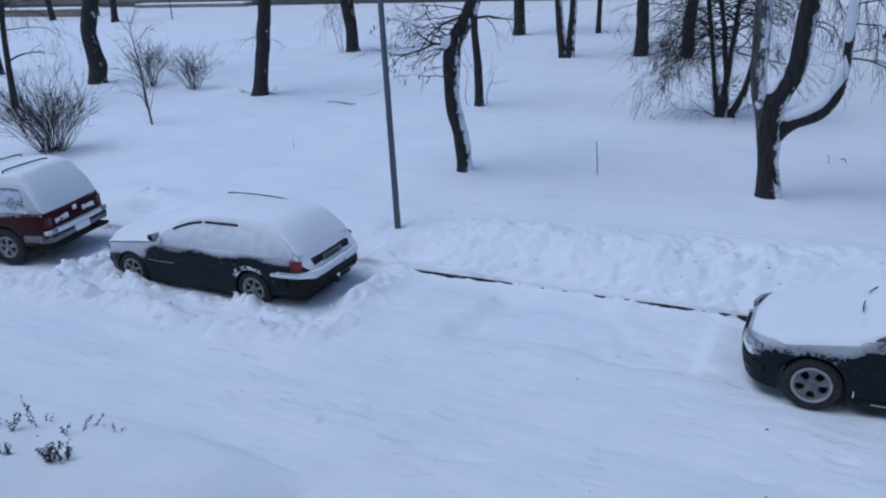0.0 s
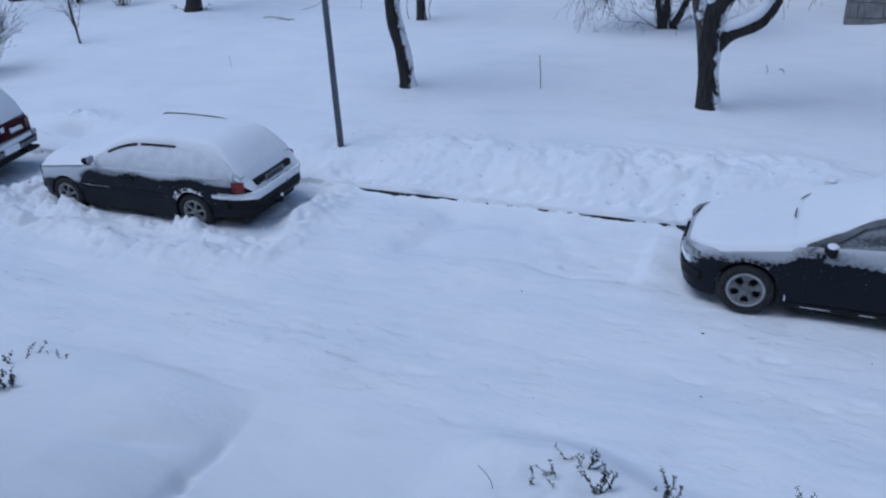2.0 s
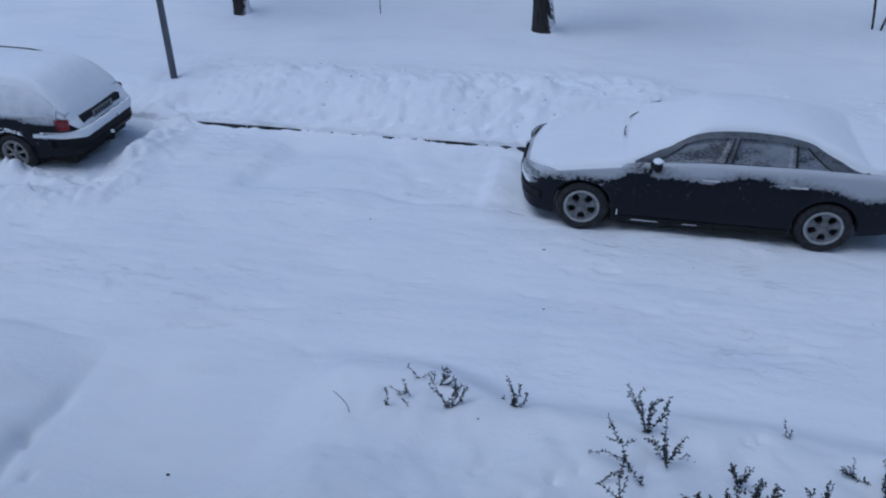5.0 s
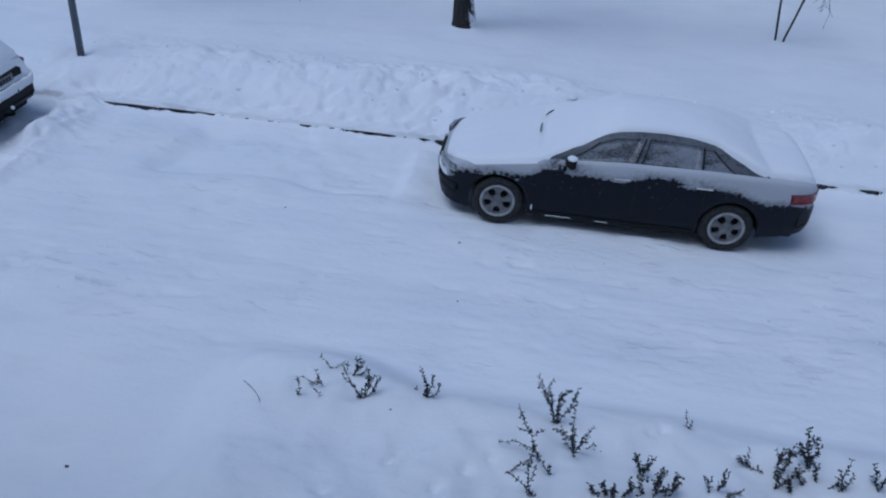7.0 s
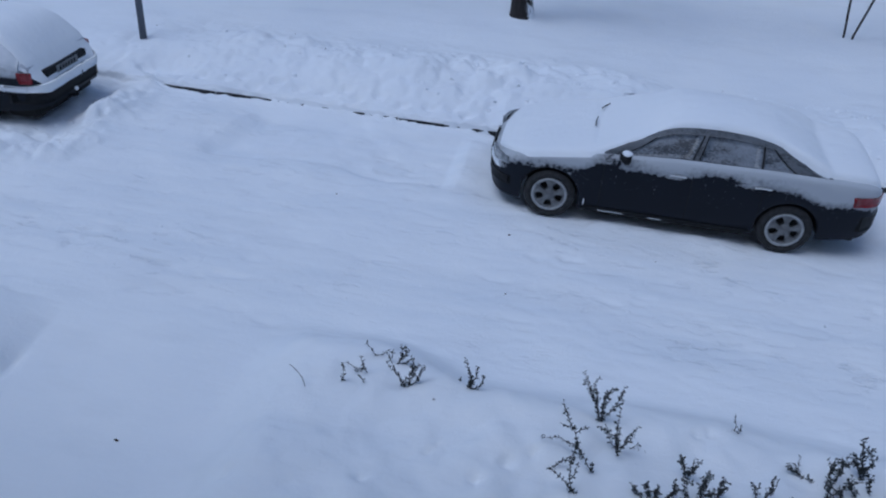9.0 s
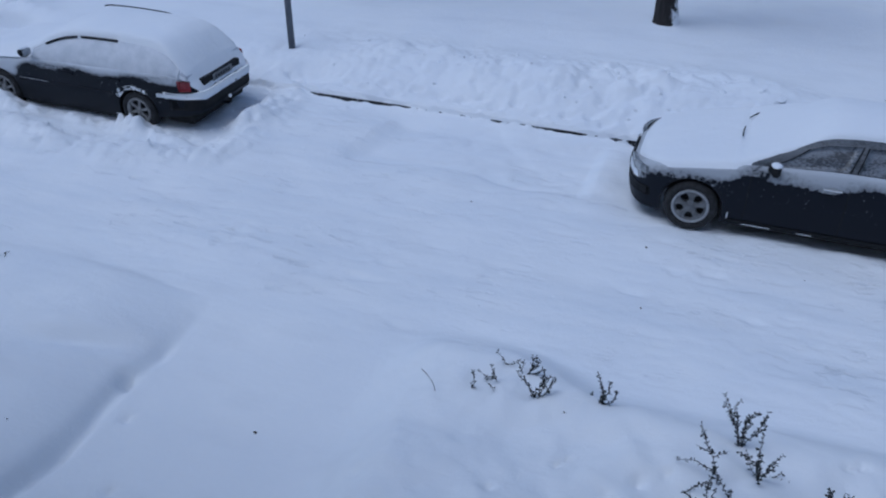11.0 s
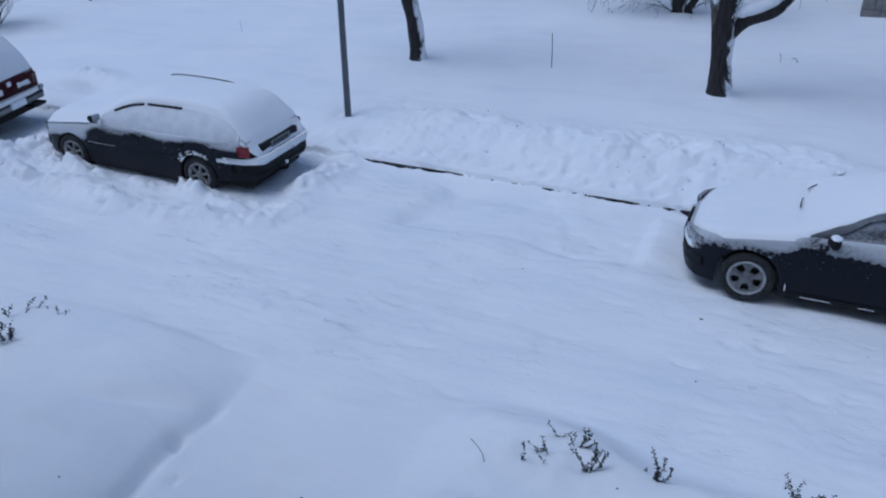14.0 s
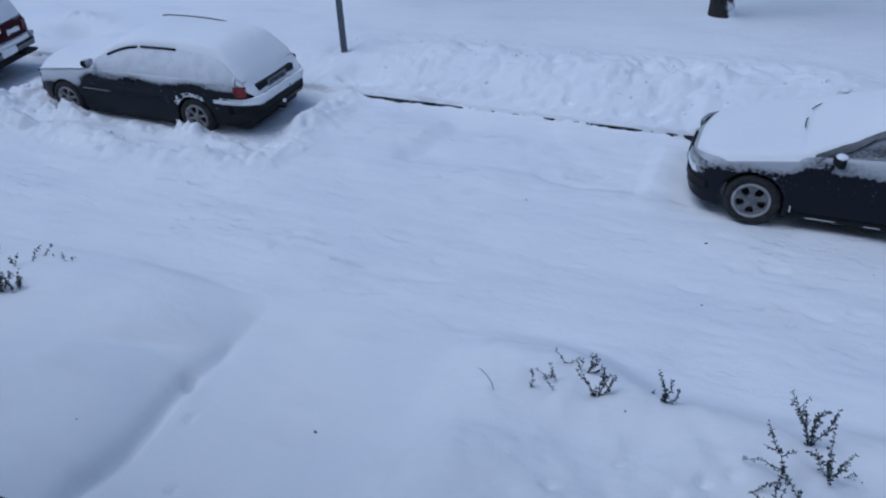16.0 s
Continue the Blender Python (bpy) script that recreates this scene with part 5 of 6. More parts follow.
tree("slender bare tree behind the crooked one", [[(-10.36, 13.93, 0.35, 0.145), (-10.35, 13.94, 1.53, 0.125), (-10.41, 13.91, 2.54, 0.107), (-10.41, 13.91, 3.51, 0.098)]], 8, 14, BARK_PLAIN, 3.6, low=[
    ((-10.5, 13.9, 0.4), (-0.25, -0.1, 1), 1.9, 0.012, 1, 0.0), ((-10.7, 13.8, 0.4), (-0.1, 0.0, 1), 1.6, 0.012, 1, 0.0), ((-10.1, 14.0, 0.4), (0.1, 0.0, 1), 1.5, 0.012, 1, 0.0)])
tree("dark tree trunk far in the park", [[(-15.67, 31.01, 0.35, 0.3), (-15.63, 31.02, 2.03, 0.27)]], 12, 15, BARK_PLAIN, 3.2)
tree("twin-stemmed dark tree with snow in its fork", [[(-10.93, 23.87, 0.35, 0.2), (-11.06, 23.82, 1.51, 0.169), (-11.14, 23.79, 2.62, 0.145)], [(-10.72, 23.92, 0.42, 0.2), (-10.6, 23.97, 1.72, 0.157), (-10.56, 23.98, 2.6, 0.145)]], 11, 16, BARK, 2.8, 6)
tree("thin dark tree far in the park", [[(-11.76, 31.73, 0.35, 0.13), (-11.7, 31.75, 1.91, 0.118)]], 8, 17, BARK_PLAIN, 2.2, low=[((-11.7, 31.7, 0.5), (1, -0.3, 0.0), 2.2, 0.015, 1, 0.0)])
tree("dark straight tree trunk with hanging twigs", [[(-7.92, 24.63, 0.35, 0.29), (-7.92, 24.63, 1.64, 0.24), (-7.92, 24.63, 2.5, 0.229)]], 12, 18, BARK_PLAIN, 2.6, 28, low=[
    ((-7.9, 24.4, 2.3), (1, -0.3, 0.1), 2.4, 0.02, 2, 0.1), ((-7.9, 24.4, 2.4), (-1, -0.3, 0.1), 2.0, 0.015, 2, 0.3)])
tree("dark leaning tree trunk in snow", [[(-6.11, 24.49, 0.35, 0.24), (-6.05, 24.5, 1.64, 0.237), (-5.95, 24.52, 2.48, 0.214)]], 12, 19, BARK_PLAIN, 2.6, 28)
hang = []
rngh = random.Random(8)
for k in range(64):
    w = rngh.choice([-1, -1, 1])
    zz = rngh.uniform(1.9, 3.9)
    hang.append(((-3.3 + rngh.uniform(-0.2, 0.5), 13.9, zz), (w * 1.0, rngh.uniform(-0.6, 0.3), rngh.uniform(0.0, 0.5)), rngh.uniform(1.1, 2.4), 0.019, rngh.choice([2, 3]), rngh.uniform(0.15, 0.5)))
for k in range(12):
    hang.append(((-3.1 + rngh.uniform(-0.3, 0.3), 13.9 + rngh.uniform(-0.2, 0.2), 0.35), (rngh.uniform(-1.2, 0.5), rngh.uniform(-0.6, 0.4), rngh.uniform(0.3, 1.3)), rngh.uniform(0.9, 1.9), 0.012, 2, 0.05))
tree("clump of dark stems with long hanging twigs", [[(-3.18, 13.9, 0.35, 0.13), (-3.36, 13.88, 1.22, 0.078), (-3.53, 13.85, 2.56, 0.07), (-3.65, 13.83, 3.42, 0.066)],
      [(-3.13, 13.91, 0.35, 0.13), (-3.09, 13.91, 1.22, 0.095), (-3.0, 13.93, 2.11, 0.078), (-2.89, 13.94, 3.4, 0.066)],
      [(-3.06, 13.92, 1.2, 0.07), (-3.12, 13.9, 1.7, 0.075), (-3.21, 13.9, 2.55, 0.074), (-3.34, 13.88, 3.41, 0.074)],
      [(-2.9, 13.94, 0.42, 0.1), (-2.61, 13.97, 1.08, 0.09), (-2.44, 13.98, 1.97, 0.066)]], 7.5, 20, BARK, 2.4, 14, low=hang)
tree("slim leaning tree with a crooked branch", [[(-26.78, 10.19, 0.35, 0.126), (-26.74, 10.25, 1.8, 0.103), (-26.67, 10.35, 3.14, 0.092), (-26.6, 10.44, 4.07, 0.092)]], 8, 21, BARK_PLAIN, 3.3, low=[
    ((-26.7, 10.3, 2.0), (0.5, 0.65, 0.6), 1.5, 0.04, 2, 0.0), ((-26.7, 10.3, 3.0), (0.6, 0.7, 0.3), 2.2, 0.02, 2, 0.6), ((-26.7, 10.3, 3.6), (0.5, 0.8, 0.0), 2.4, 0.02, 2, 0.6)])
tree("dark tree trunk at the park's edge", [[(-35.9, 16.3, 0.35, 0.26), (-35.9, 16.3, 2.0, 0.23)]], 10, 22, BARK_PLAIN, 3.5, 7)
for k, (x, y, r) in enumerate(((-50.9, 37.6, 0.25), (-59.5, 39.1, 0.24), (1.2, 30.5, 0.33), (-66.0, 36.0, 0.25))):
    tree("far dark tree trunk in snow", [[(x, y, 0.35, r), (x + 0.15 * (-1) ** k, y, 2.0, r * 0.95)]], 11, 30 + k, BARK_PLAIN, 3.0, 8)

# two thin saplings
for k, (x, y, x2, y2, z2) in enumerate(((5.18, 8.41, 5.09, 8.43, 1.14), (5.34, 8.36, 5.5, 8.33, 1.2))):
    tree("thin bare sapling stem in smooth snow", [[(x, y, 0.35, 0.024), (x2, y2, z2, 0.022)]], 4, 40 + k, TWIG, 1.6, 4, "saplings", 1.0, low=[((5.72 + 0.09 * q, 8.3, 1.62), (0.04, 0, -1), 0.5 + 0.06 * q, 0.006, 1, 0.0) for q in range(3)] if k else ())

# ---- bushes ----


def bush(label, x, y, size, stems, seed, lean=(0, 0), fan=0.75):
    rng = random.Random(seed)
    gz = top_of(x, y) - 0.03
    root = thing("bush", label, "bush", pose(x, y, gz), "bare bushes")
    g = Geo()
    for k in range(stems):
        a = rng.uniform(0, 2 * math.pi)
        t = rng.uniform(0.05, fan)
        w = Vector((math.cos(a) * t + lean[0], math.sin(a) * t + lean[1], 1.0)).normalized()
        ln = size * rng.uniform(0.65, 1.05)
        twigs(g, rng, (0.26 * size * math.cos(a) * t, 0.26 * size * math.sin(a) * t, 0), w, ln, rng.uniform(0.007, 0.012), 2, -0.01, 4, 24, (3, 5), 0.12)
    g.make("twig_mass", TWIG_BUSH, root)["kind"] = "stuff"
    return root


bush("wide bare bush behind the parked cars", -19.68, 5.9, 1.6, 84, 51, fan=0.8)
bush("bare bush standing in park snow", -24.9, 14.94, 1.35, 32, 52, fan=0.65)
bush("round bare bush in park snow", -22.53, 14.73, 1.3, 34, 53, fan=0.7)
bush("thin bare shoots beside a tree trunk", -22.05, 24.25, 2.6, 5, 54, fan=0.18)
sap = thing("sapling", "thin bare sapling with slender branches in snow", "sapling", pose(-19.44, 9.35, top_of(-19.44, 9.35) - 0.05), "saplings")
g = Geo()
rng = random.Random(55)
main = smooth_path([(0, 0, 0), (-0.18, 0.12, 0.9), (-0.3, 0.2, 1.8), (-0.5, 0.3, 2.7), (-0.6, 0.35, 3.3)], 4)
g.tube(main, list(np.linspace(0.035, 0.006, len(main))), 6)
for k in range(16):
    p = main[2 + int(k / 16 * (len(main) - 4))]
    twigs(g, rng, p, (rng.choice([-1, 1]) * 0.9, 0.3 * rng.gauss(0, 1), 1.1), rng.uniform(0.5, 1.0), 0.012, 1, 0.0, 4)
twigs(g, rng, (-0.05, 0.03, 0.3), (-0.8, 0.2, 1.2), 1.2, 0.018, 1, 0.0)
twigs(g, rng, (-0.08, 0.06, 0.45), (0.7, -0.2, 1.2), 0.9, 0.015, 1, 0.0)
g.make("stem", TWIG_BUSH, sap)

# stake and dry stalks that stick out of the snow
g = Geo()
g.tube([(0, 0, -0.1), (0.0, 0, 0.35), (-0.02, 0, 0.74)], [0.01, 0.01, 0.008], 6)
o = g.make("stake", TWIG)
o.location = (-4.81, 7.73, top_of(-4.81, 7.73))
tagged(o, "thin dark upright stake in smooth snow", "stake")


def stalk(label, x, y, pts, r=0.006):
    g = Geo()
    path = smooth_path(pts, 3)
    g.tube(path, [r] * len(path), 5)
    o = g.make("stalk", TWIG_BUSH)
    o.location = (x, y, top_of(x, y))
    return tagged(o, label, "stalk", "dry stalks")


stalk("dry stalk lying on the park snow", -15.15, 13.54, [(-0.6, 0, 0.02), (-0.2, -0.1, 0.08), (0.2, -0.2, 0.05), (0.6, -0.1, 0.03)], 0.012)
stalk("dry forked stalk on the park snow", -14.95, 13.4, [(-0.3, 0.2, 0.05), (0.0, 0, 0.06), (0.3, -0.1, 0.02)], 0.01)
stalk("short dry stalk in the park snow", -13.05, 7.94, [(0, 0, -0.02), (0.0, 0, 0.15), (-0.02, 0, 0.3)], 0.004)
stalk("bent dry stalk in the park snow", -0.31, 9.66, [(0, 0, -0.02), (0.02, 0, 0.1), (-0.02, 0, 0.2)], 0.006)
stalk("bent dry stalk in the park snow", 0.0, 9.7, [(-0.08, 0, 0.1), (0, 0, 0.12), (0.05, 0, 0.04)], 0.008)

g = Geo()
g.tube([(0, 0, -0.1), (0.0, 0, 0.5), (0.03, 0, 1.5)], [0.04, 0.04, 0.04], 6)
o = g.make("stake", TWIG)
o.location = (-46.5, 39.0, top_of(-46.5, 39.0))
tagged(o, "thin pole far off in the park snow", "stake")

# dead leaves that still hang on the crooked tree
rng = random.Random(77)
g = Geo()
for k in range(26):
    x, y, z = -7.75 - rng.uniform(0.1, 1.6), 6.9 - rng.uniform(0, 0.8), rng.uniform(2.5, 4.1)
    V, F = tube_geo([(x, y, z), (x + rng.gauss(0, 0.01), y, z - 0.05), (x + rng.gauss(0, 0.02), y, z - 0.12)], [0.004, 0.018, 0.005], 5)
    g.add(V, F)
ob = g.make("dead_leaves", DEAD_LEAF, tree_a, "few curled dead leaves")
ob.matrix_parent_inverse = tree_a.matrix_basis.inverted()

# ---- evergreen shrubs that poke out of the snow on the beds ----


def leafy_stem(stems, leaves, rng, start, end, pairs=30, leaf=0.026, bow=0.12):
    """A thin bowed twig from start to end with leaves in pairs; pairs counts them by the metre."""
    p, q = Vector(start), Vector(end)
    ln = (q - p).length
    side = Vector((rng.gauss(0, 1), rng.gauss(0, 1), rng.gauss(0, 0.4))) * bow * ln
    pts = [p.lerp(q, t) + side * 4 * t * (1 - t) * 0.5 + Vector((rng.gauss(0, 1), rng.gauss(0, 1), rng.gauss(0, 1))) * 0.006 * min(1, 6 * t) for t in np.linspace(0, 1, 7)]
    stems.tube(pts, list(np.linspace(0.0042, 0.002, 7)), 5)
    count = max(2, int(ln * pairs))
    turn = rng.uniform(0, 3)
    for k in range(count):
        t = min(0.999, (k + rng.uniform(0.3, 1.0)) / count) * 6
        i = int(t)
        at = pts[i].lerp(pts[i + 1], t - i)
        dd = (pts[i + 1] - pts[i]).normalized()
        a = dd.cross(Vector((0.3, 0.2, 0.9)).normalized()).normalized()
        b = dd.cross(a)
        turn += 1.5
        for sgn in (-1, 1):
            if rng.random() < 0.18:
                continue
            w = (a * math.cos(turn) * sgn + b * math.sin(turn) * sgn + dd * rng.uniform(0.2, 0.8)).normalized()
            c = w.cross(dd).normalized()
            L = leaf * rng.uniform(0.6, 1.25)
            up = w.cross(c) * L * 0.14
            V = [at, at + w * L * 0.45 + c * L * 0.36 + up, at + w * L * 0.85 + c * L * 0.26 + up * 0.6, at + w * L * 1.1, at + w * L * 0.85 - c * L * 0.26 + up * 0.6, at + w * L * 0.45 - c * L * 0.36 + up, at + w * L * 0.55 - up]
            leaves.add(V, [(0, 1, 6), (1, 2, 6), (2, 3, 6), (3, 4, 6), (4, 5, 6), (5, 0, 6)])
    return pts


def shrub(label, x, y, sprigs, seed, pairs=34, leaf=0.024, shoots=1.0):
    """sprigs: foot as an offset from the shrub's own, then the reach of its tip from that foot, both in metres."""
    rng = random.Random(seed)
    gz = top_of(x, y) - 0.02
    root = thing("shrub", label, "shrub", pose(x, y, gz), "evergreen shrubs")
    pairs *= 1.2
    for dx, dy, up, vx, vy, vz in sprigs:
        st, lv = Geo(), Geo()
        foot = Vector((dx, dy, top_of(x + dx, y + dy) - 0.02 - gz + up))
        reach = Vector((vx, vy, vz + 0.02))
        pts = leafy_stem(st, lv, rng, foot, foot + reach, pairs, leaf)
        for k in range(int(shoots * reach.length / 0.11)):
            p = pts[rng.randint(1, 4)]
            ln = reach.length * rng.uniform(0.2, 0.42)
            way = (reach.normalized() + Vector((rng.gauss(0, 0.45), rng.gauss(0, 0.4), rng.uniform(0.0, 0.5)))).normalized()
            leafy_stem(st, lv, rng, p, p + way * ln, pairs, leaf)
        sprig = st.make("sprig", TWIG, root)
        if lv.v:
            lv.make("leaves", LEAF, sprig, "small dark green leaves", False)["kind"] = "stuff"
    return root


shrub("leafy shrub sprigs poking out of snow", -0.853, -4.073, [(0, 0, 0, 0.09, 0.02, 0.25), (0, 0, 0, 0.03, 0.01, 0.27), (-0.02, 0, 0, -0.18, -0.04, 0.28), (0.02, 0.02, 0, 0.1, 0.06, 0.2)], 101, 42)
shrub("loose cluster of leafy sprigs in snow", -1.004, -3.822, [(0, 0, 0, 0.02, 0, 0.23), (0, 0, 0, 0.13, 0.03, 0.07), (-0.06, 0.01, 0, 0.01, 0, 0.15), (-0.03, 0, 0, 0.1, 0.02, 0.16)], 102, 32)
shrub("low sprigs with few leaves in snow", -1.215, -3.763, [(0, 0, 0, -0.1, -0.03, 0.15), (0.02, 0.01, 0, 0.1, 0.02, 0.08)], 121, 26, shoots=0.5)
shrub("sparse dry sprigs in snow", -1.436, -4.144, [(0, 0, 0, 0.01, 0, 0.21), (0.15, 0.17, 0, -0.15, -0.04, 0.09), (0.2, 0.14, 0, -0.07, -0.02, 0.21), (0.21, 0.01, 0, -0.06, -0.02, 0.11)], 103, 15, 0.024)
shrub("upright leafy shrub in snow", -0.357, -3.959, [(0, 0, 0, -0.04, 0, 0.33), (0.03, -0.02, 0, 0.06, 0.01, 0.25), (0.04, -0.01, 0, 0.1, 0.01, 0.16), (-0.06, 0.08, 0, -0.02, 0, 0.04)], 104, 42, shoots=0.8)
shrub("tall leafy shrub on the snowy bed", 0.799, -4.077, [(0, 0, 0, -0.2, 0.02, 0.48), (0.01, 0, 0, -0.09, 0.01, 0.34), (0.01, 0, 0, 0.14, -0.02, 0.42), (0.03, 0.02, 0, -0.01, 0, 0.32), (0.02, 0, 0, 0.05, -0.01, 0.41)], 105, 40, shoots=0.7)
shrub("leafy shrub with side shoots in snow", 0.96, -4.435, [(0, 0, 0, -0.06, 0.01, 0.5), (0, 0.06, 0, 0.11, -0.02, 0.32), (0.01, 0.15, 0, 0.21, -0.03, 0), (0, 0.06, 0, -0.18, 0.03, 0.21), (0, 0.1, 0, -0.07, 0.01, 0.14)], 106, 38, shoots=0.8)
shrub("leggy shrub with drooping leafy shoots", 0.661, -4.571, [(0, 0, 0, -0.09, 0.01, 0.31), (-0.09, 0.01, 0.3, -0.11, 0.01, 0.25), (-0.02, 0.03, 0.1, -0.31, 0.03, 0.0), (-0.09, 0.01, 0.29, -0.1, 0.01, 0.03), (-0.07, 0.01, 0.26, 0.09, -0.01, 0.08), (0.12, -0.12, 0, -0.15, 0.02, 0.22)], 107, 36, shoots=0.5)
shrub("bare-footed leafy shrub on the snowy bed", 0.661, -4.917, [(0, 0, 0, -0.09, 0.01, 0.43), (0, 0, 0, -0.24, 0.02, 0.22), (-0.22, 0.2, 0, 0.15, -0.01, 0.16)], 122, 36, shoots=0.5)
shrub("low leafy shrub half buried in snow", 1.198, -4.806, [(0, 0, 0, -0.05, 0.01, 0.13), (0.19, 0.05, 0, -0.03, 0.01, 0.19), (0.06, 0, 0, -0.01, 0, 0.14), (0.12, 0.02, 0, 0.06, 0, 0.12), (-0.06, 0.02, 0, -0.08, 0, 0.1)], 108, 46, shoots=3.5)
shrub("dense leafy shrub half buried in snow", 1.513, -4.498, [(0, 0, 0, -0.09, 0.02, 0.22), (0, 0, 0, 0.06, -0.02, 0.23), (-0.02, -0.2, 0, -0.03, 0.01, 0.21), (0.11, -0.15, 0, 0, 0, 0.3), (0.23, -0.11, 0, 0, 0, 0.21), (0.05, -0.2, 0, 0.1, 0, 0.12), (0.16, -0.16, 0, 0.12, 0, 0.16)], 109, 42, shoots=3)
shrub("small single sprig on the bed's edge", 1.952, -3.808, [(0, 0, 0, -0.04, 0.01, 0.18), (0.01, 0, 0, 0.03, 0.01, 0.07)], 110, 36, shoots=0)
shrub("small leafy shrub in snow", 2.038, -4.556, [(0, 0, 0, -0.05, 0.02, 0.13), (0.06, 0.01, 0, 0.04, -0.01, 0.22), (0.1, -0.05, 0, 0.12, -0.01, 0.1)], 111, 40, shoots=3)
shrub("broad leafy shrub on the snowy bed", 2.591, -4.293, [(0, 0, 0, -0.27, 0.13, 0.06), (0, 0, 0, -0.01, 0, 0.32), (0.07, 0.05, 0, 0.02, -0.01, 0.32), (0.01, -0.08, 0, -0.02, 0.01, 0.21), (0.04, -0.04, 0, 0.1, 0, 0.24)], 112, 42, shoots=2)
shrub("thick leafy shrub on the snowy bed", 2.879, -4.191, [(0, 0, 0, -0.1, 0.05, 0.37), (0.01, 0.02, 0, 0.03, -0.02, 0.2), (-0.01, 0.01, 0, -0.1, 0.05, 0.2), (0.05, -0.11, 0, -0.04, 0.02, 0.19), (-0.05, -0.16, 0, -0.1, 0.02, 0.16), (0.12, -0.14, 0, 0.14, 0, 0.1), (-0.16, -0.2, 0, -0.05, 0, 0.14)], 123, 42, shoots=2.2)
shrub("tiny sprig on the snowy bed", 3.05, -3.88, [(0, 0, 0, 0.03, 0, 0.06), (0, 0, 0, -0.03, 0, 0.05)], 113, 50, shoots=0)
shrub("upright leafy sprig in snow", 3.1, -4.35, [(0, 0, 0, 0.0, 0.03, 0.34), (0.02, 0, 0, 0.04, 0.02, 0.18)], 114, 38, shoots=0.4)
shrub("leafy shrub on the snowy bed", 3.4, -4.3, [(0, 0, 0, 0.05, 0.05, 0.3), (0, 0, 0, -0.08, 0.05, 0.25), (0.1, 0, 0, 0.12, 0.05, 0.22)], 115, 40)
shrub("dense dark leafy shrub on the bed by the path", -7.6, -4.35, [(0, 0, 0, -0.01, -0.02, 0.21), (0.03, 0, 0, 0.04, 0.07, 0.24), (0.02, 0.03, 0, 0.05, 0.07, 0.12), (-0.07, 0.02, 0, -0.04, -0.06, 0.16), (0.01, 0.01, 0, 0.01, 0.02, 0.23), (-0.01, 0.04, 0, 0.08, 0.12, 0.17)], 116, 36, 0.032, 2.2)
shrub("leafy shrub curling out of the snow", -7.44, -4.3, [(0, 0, 0, 0.06, 0.09, 0.16), (0.01, -0.02, 0, -0.01, -0.01, 0.09), (0.02, 0.03, 0, 0.03, 0.05, 0.06), (-0.1, 0.15, 0.02, 0.02, 0.04, 0.14)], 117, 32, 0.032, 1.2)
shrub("forked leafy sprig on the snowy bed", -7.87, -3.88, [(0, 0, 0, -0.02, -0.02, 0.14), (-0.01, -0.01, 0, 0.04, 0.06, 0.13)], 118, 30, 0.03, 0.8)
shrub("long leaning leafy sprig by the street", -8.41, -3.86, [(0, 0, 0, -0.05, -0.08, 0.47), (-0.15, 0.05, 0, -0.01, -0.01, 0.22)], 119, 26, 0.03, 0.4)
shrub("leafy sprigs at the bed's far end", -8.59, -4.07, [(0, 0, 0, 0.05, 0.09, 0.22), (0, 0, 0, -0.01, -0.02, 0.14), (0.01, 0.02, 0, 0.05, 0.08, 0.17), (-0.3, 0, 0, 0.05, 0.05, 0.2)], 120, 30, 0.03)
shrub("two short sprigs on the snowy bed", -8.43, -3.73, [(0, 0, 0, 0.02, 0.03, 0.1), (0.07, 0.03, 0, 0.03, 0.04, 0.11)], 124, 26, 0.028, 0)
shrub("leafy shoots lying towards the street", -7.78, -3.73, [(0, 0, 0, 0.03, 0.03, 0.05), (-0.08, 0.11, 0, 0.06, 0.08, 0.12), (-0.01, 0.13, 0, 0.1, 0.14, 0.13)], 125, 34, 0.028, 0.3)
shrub("few leaf tips on the bed's edge", -7.62, -3.54, [(0, 0, 0, 0, 0, 0.04), (0.2, -0.03, 0, 0, 0, 0.1), (0.28, -0.04, 0, 0.05, 0.07, 0.05)], 126, 34, 0.028, 0)
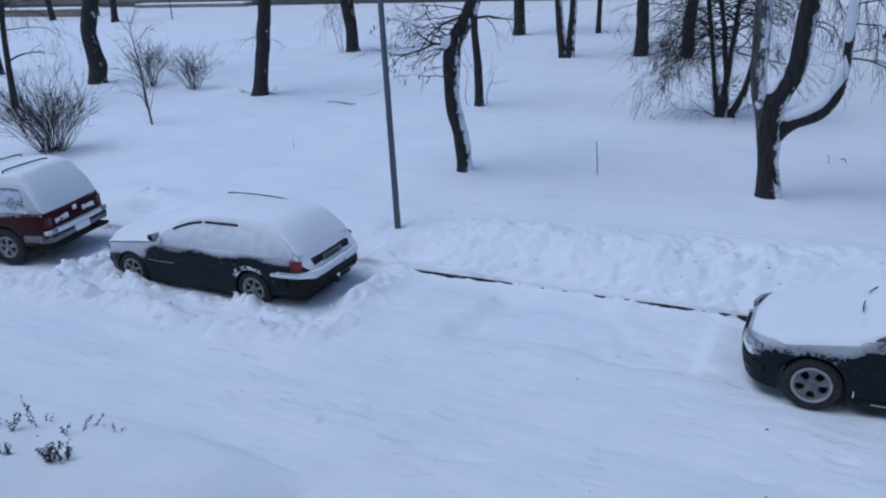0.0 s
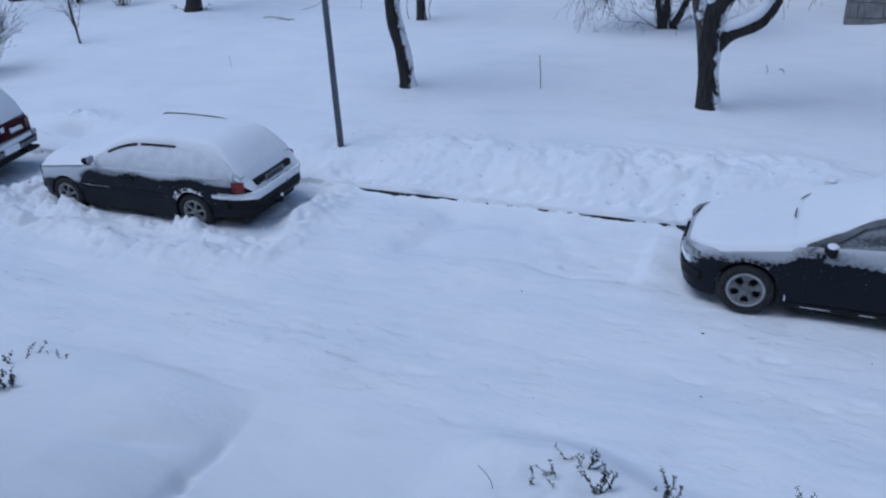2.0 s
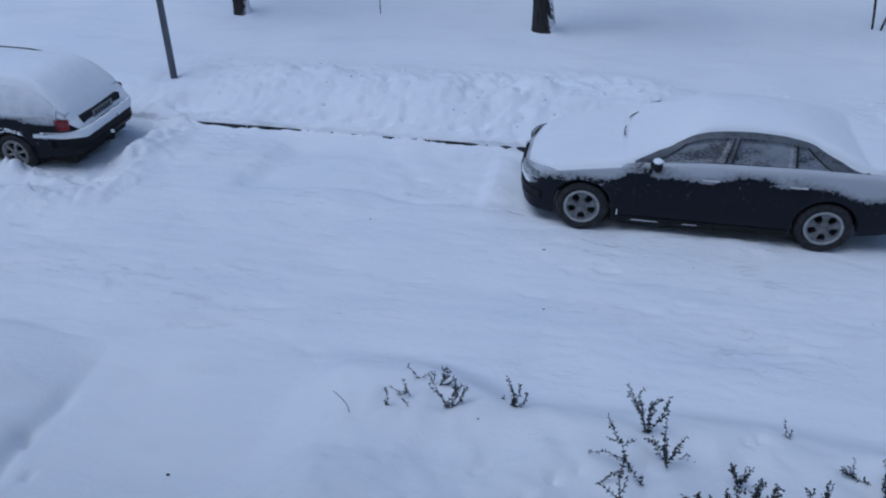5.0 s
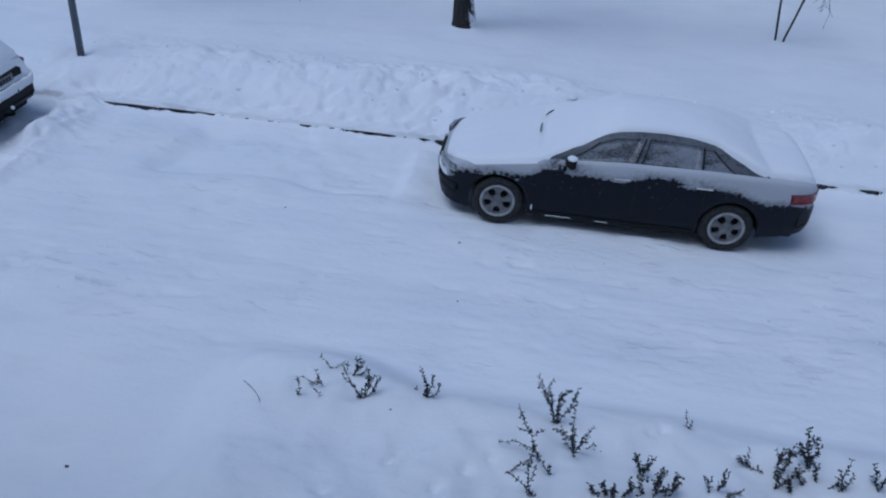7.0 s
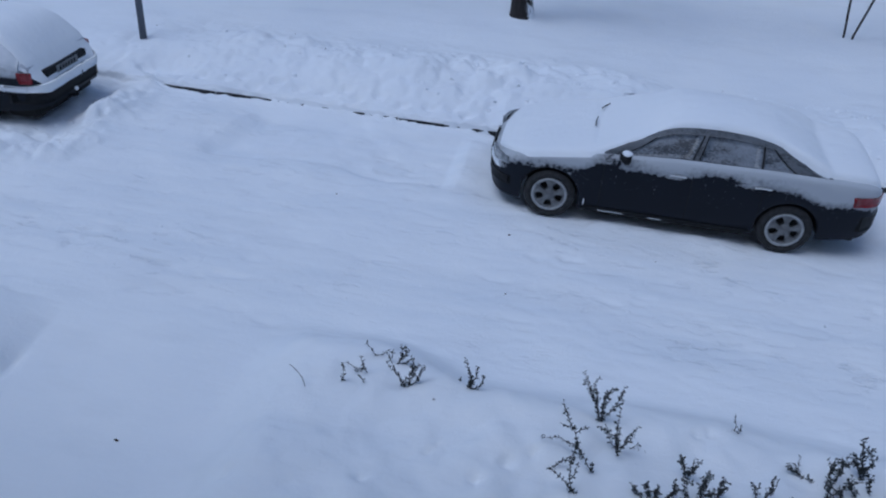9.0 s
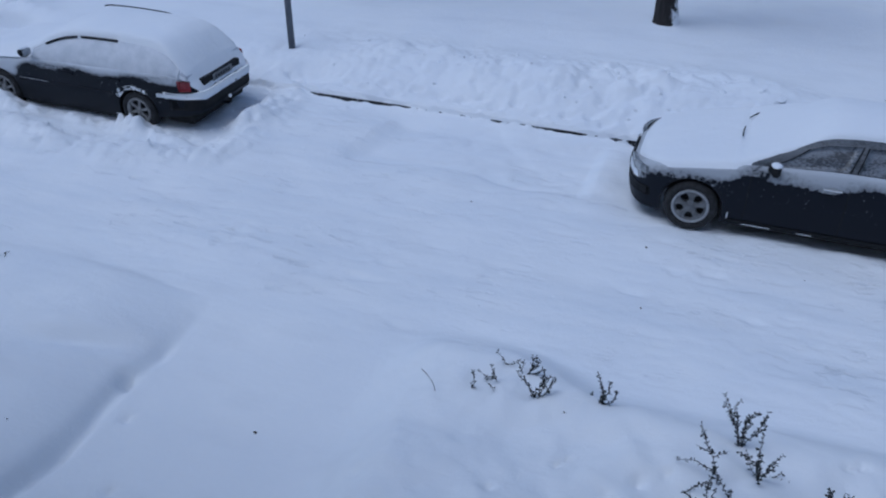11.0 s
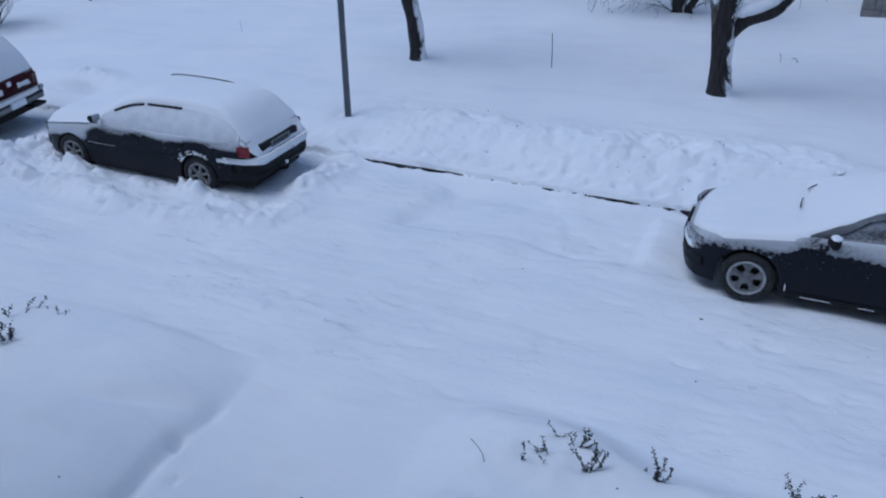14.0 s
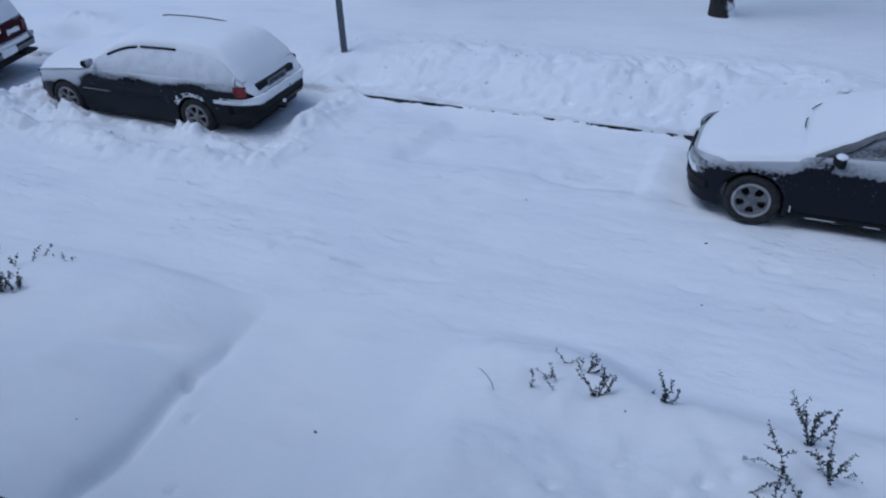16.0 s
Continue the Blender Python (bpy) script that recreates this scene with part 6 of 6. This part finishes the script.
shrub("low leafy clump at the bed's far end", -8.21, -4.46, [(0, 0, 0, 0.02, 0.03, 0.14), (0.01, 0.02, 0, 0.03, 0.05, 0.1), (-0.1, 0, 0, -0.05, 0, 0.15)], 127, 34, 0.03, 2)
stalk("bent bare twig on the snowy bed", -1.75, -4.25, [(0.02, 0, -0.02), (0.0, 0, 0.08), (-0.05, 0, 0.16), (-0.12, 0.02, 0.2)], 0.003)

# clods of snow thrown up beside kerb and cars
rng = random.Random(9)
base = bmesh.new()
bmesh.ops.create_icosphere(base, subdivisions=1, radius=1)
bv = [v.co.copy() for v in base.verts]
bf = [tuple(v.index for v in f.verts) for f in base.faces]
base.free()
g = Geo()


def clods(n, x0, x1, y0, y1, s0, s1):
    for _ in range(n):
        x, y, s = rng.uniform(x0, x1), rng.uniform(y0, y1), s0 + (s1 - s0) * rng.random() ** 3
        z = top_of(x, y) - s * 0.1
        k = [rng.uniform(0.7, 1.25) for _ in bv]
        g.add([Vector((x + v.x * s * q * 1.15, y + v.y * s * q, z + v.z * s * q * 0.7)) for v, q in zip(bv, k)], bf)


clods(46, -12.0, -6.5, -0.5, 0.0, 0.012, 0.045)
clods(14, -7.3, -6.2, -0.1, 1.6, 0.02, 0.06)
clods(260, -6.8, 8.5, 2.3, 4.4, 0.012, 0.055)
clods(90, -13.2, -11.2, -0.9, 2.2, 0.012, 0.07)
clods(120, -6.5, 6.0, -3.0, 1.8, 0.006, 0.022)
tagged(g.make("snow_clods", SNOW, smooth=True), "loose clods of thrown snow", "snow", kind="stuff")

# grit and bits of bark on the snow
g = Geo()
for k in range(16):
    x, y = rng.uniform(-9, 5), rng.choice([rng.uniform(-3.2, 0), rng.uniform(-6, -4), rng.uniform(2.6, 4.5)])
    s = rng.uniform(0.006, 0.014)
    z = top_of(x, y) + s * 0.5
    g.add([Vector((x + v.x * s * 1.6, y + v.y * s, z + v.z * s * 0.6)) for v in bv], bf)
tagged(g.make("bark_bits", DEAD_LEAF), "scattered dark bits of bark on snow", "debris", kind="stuff")
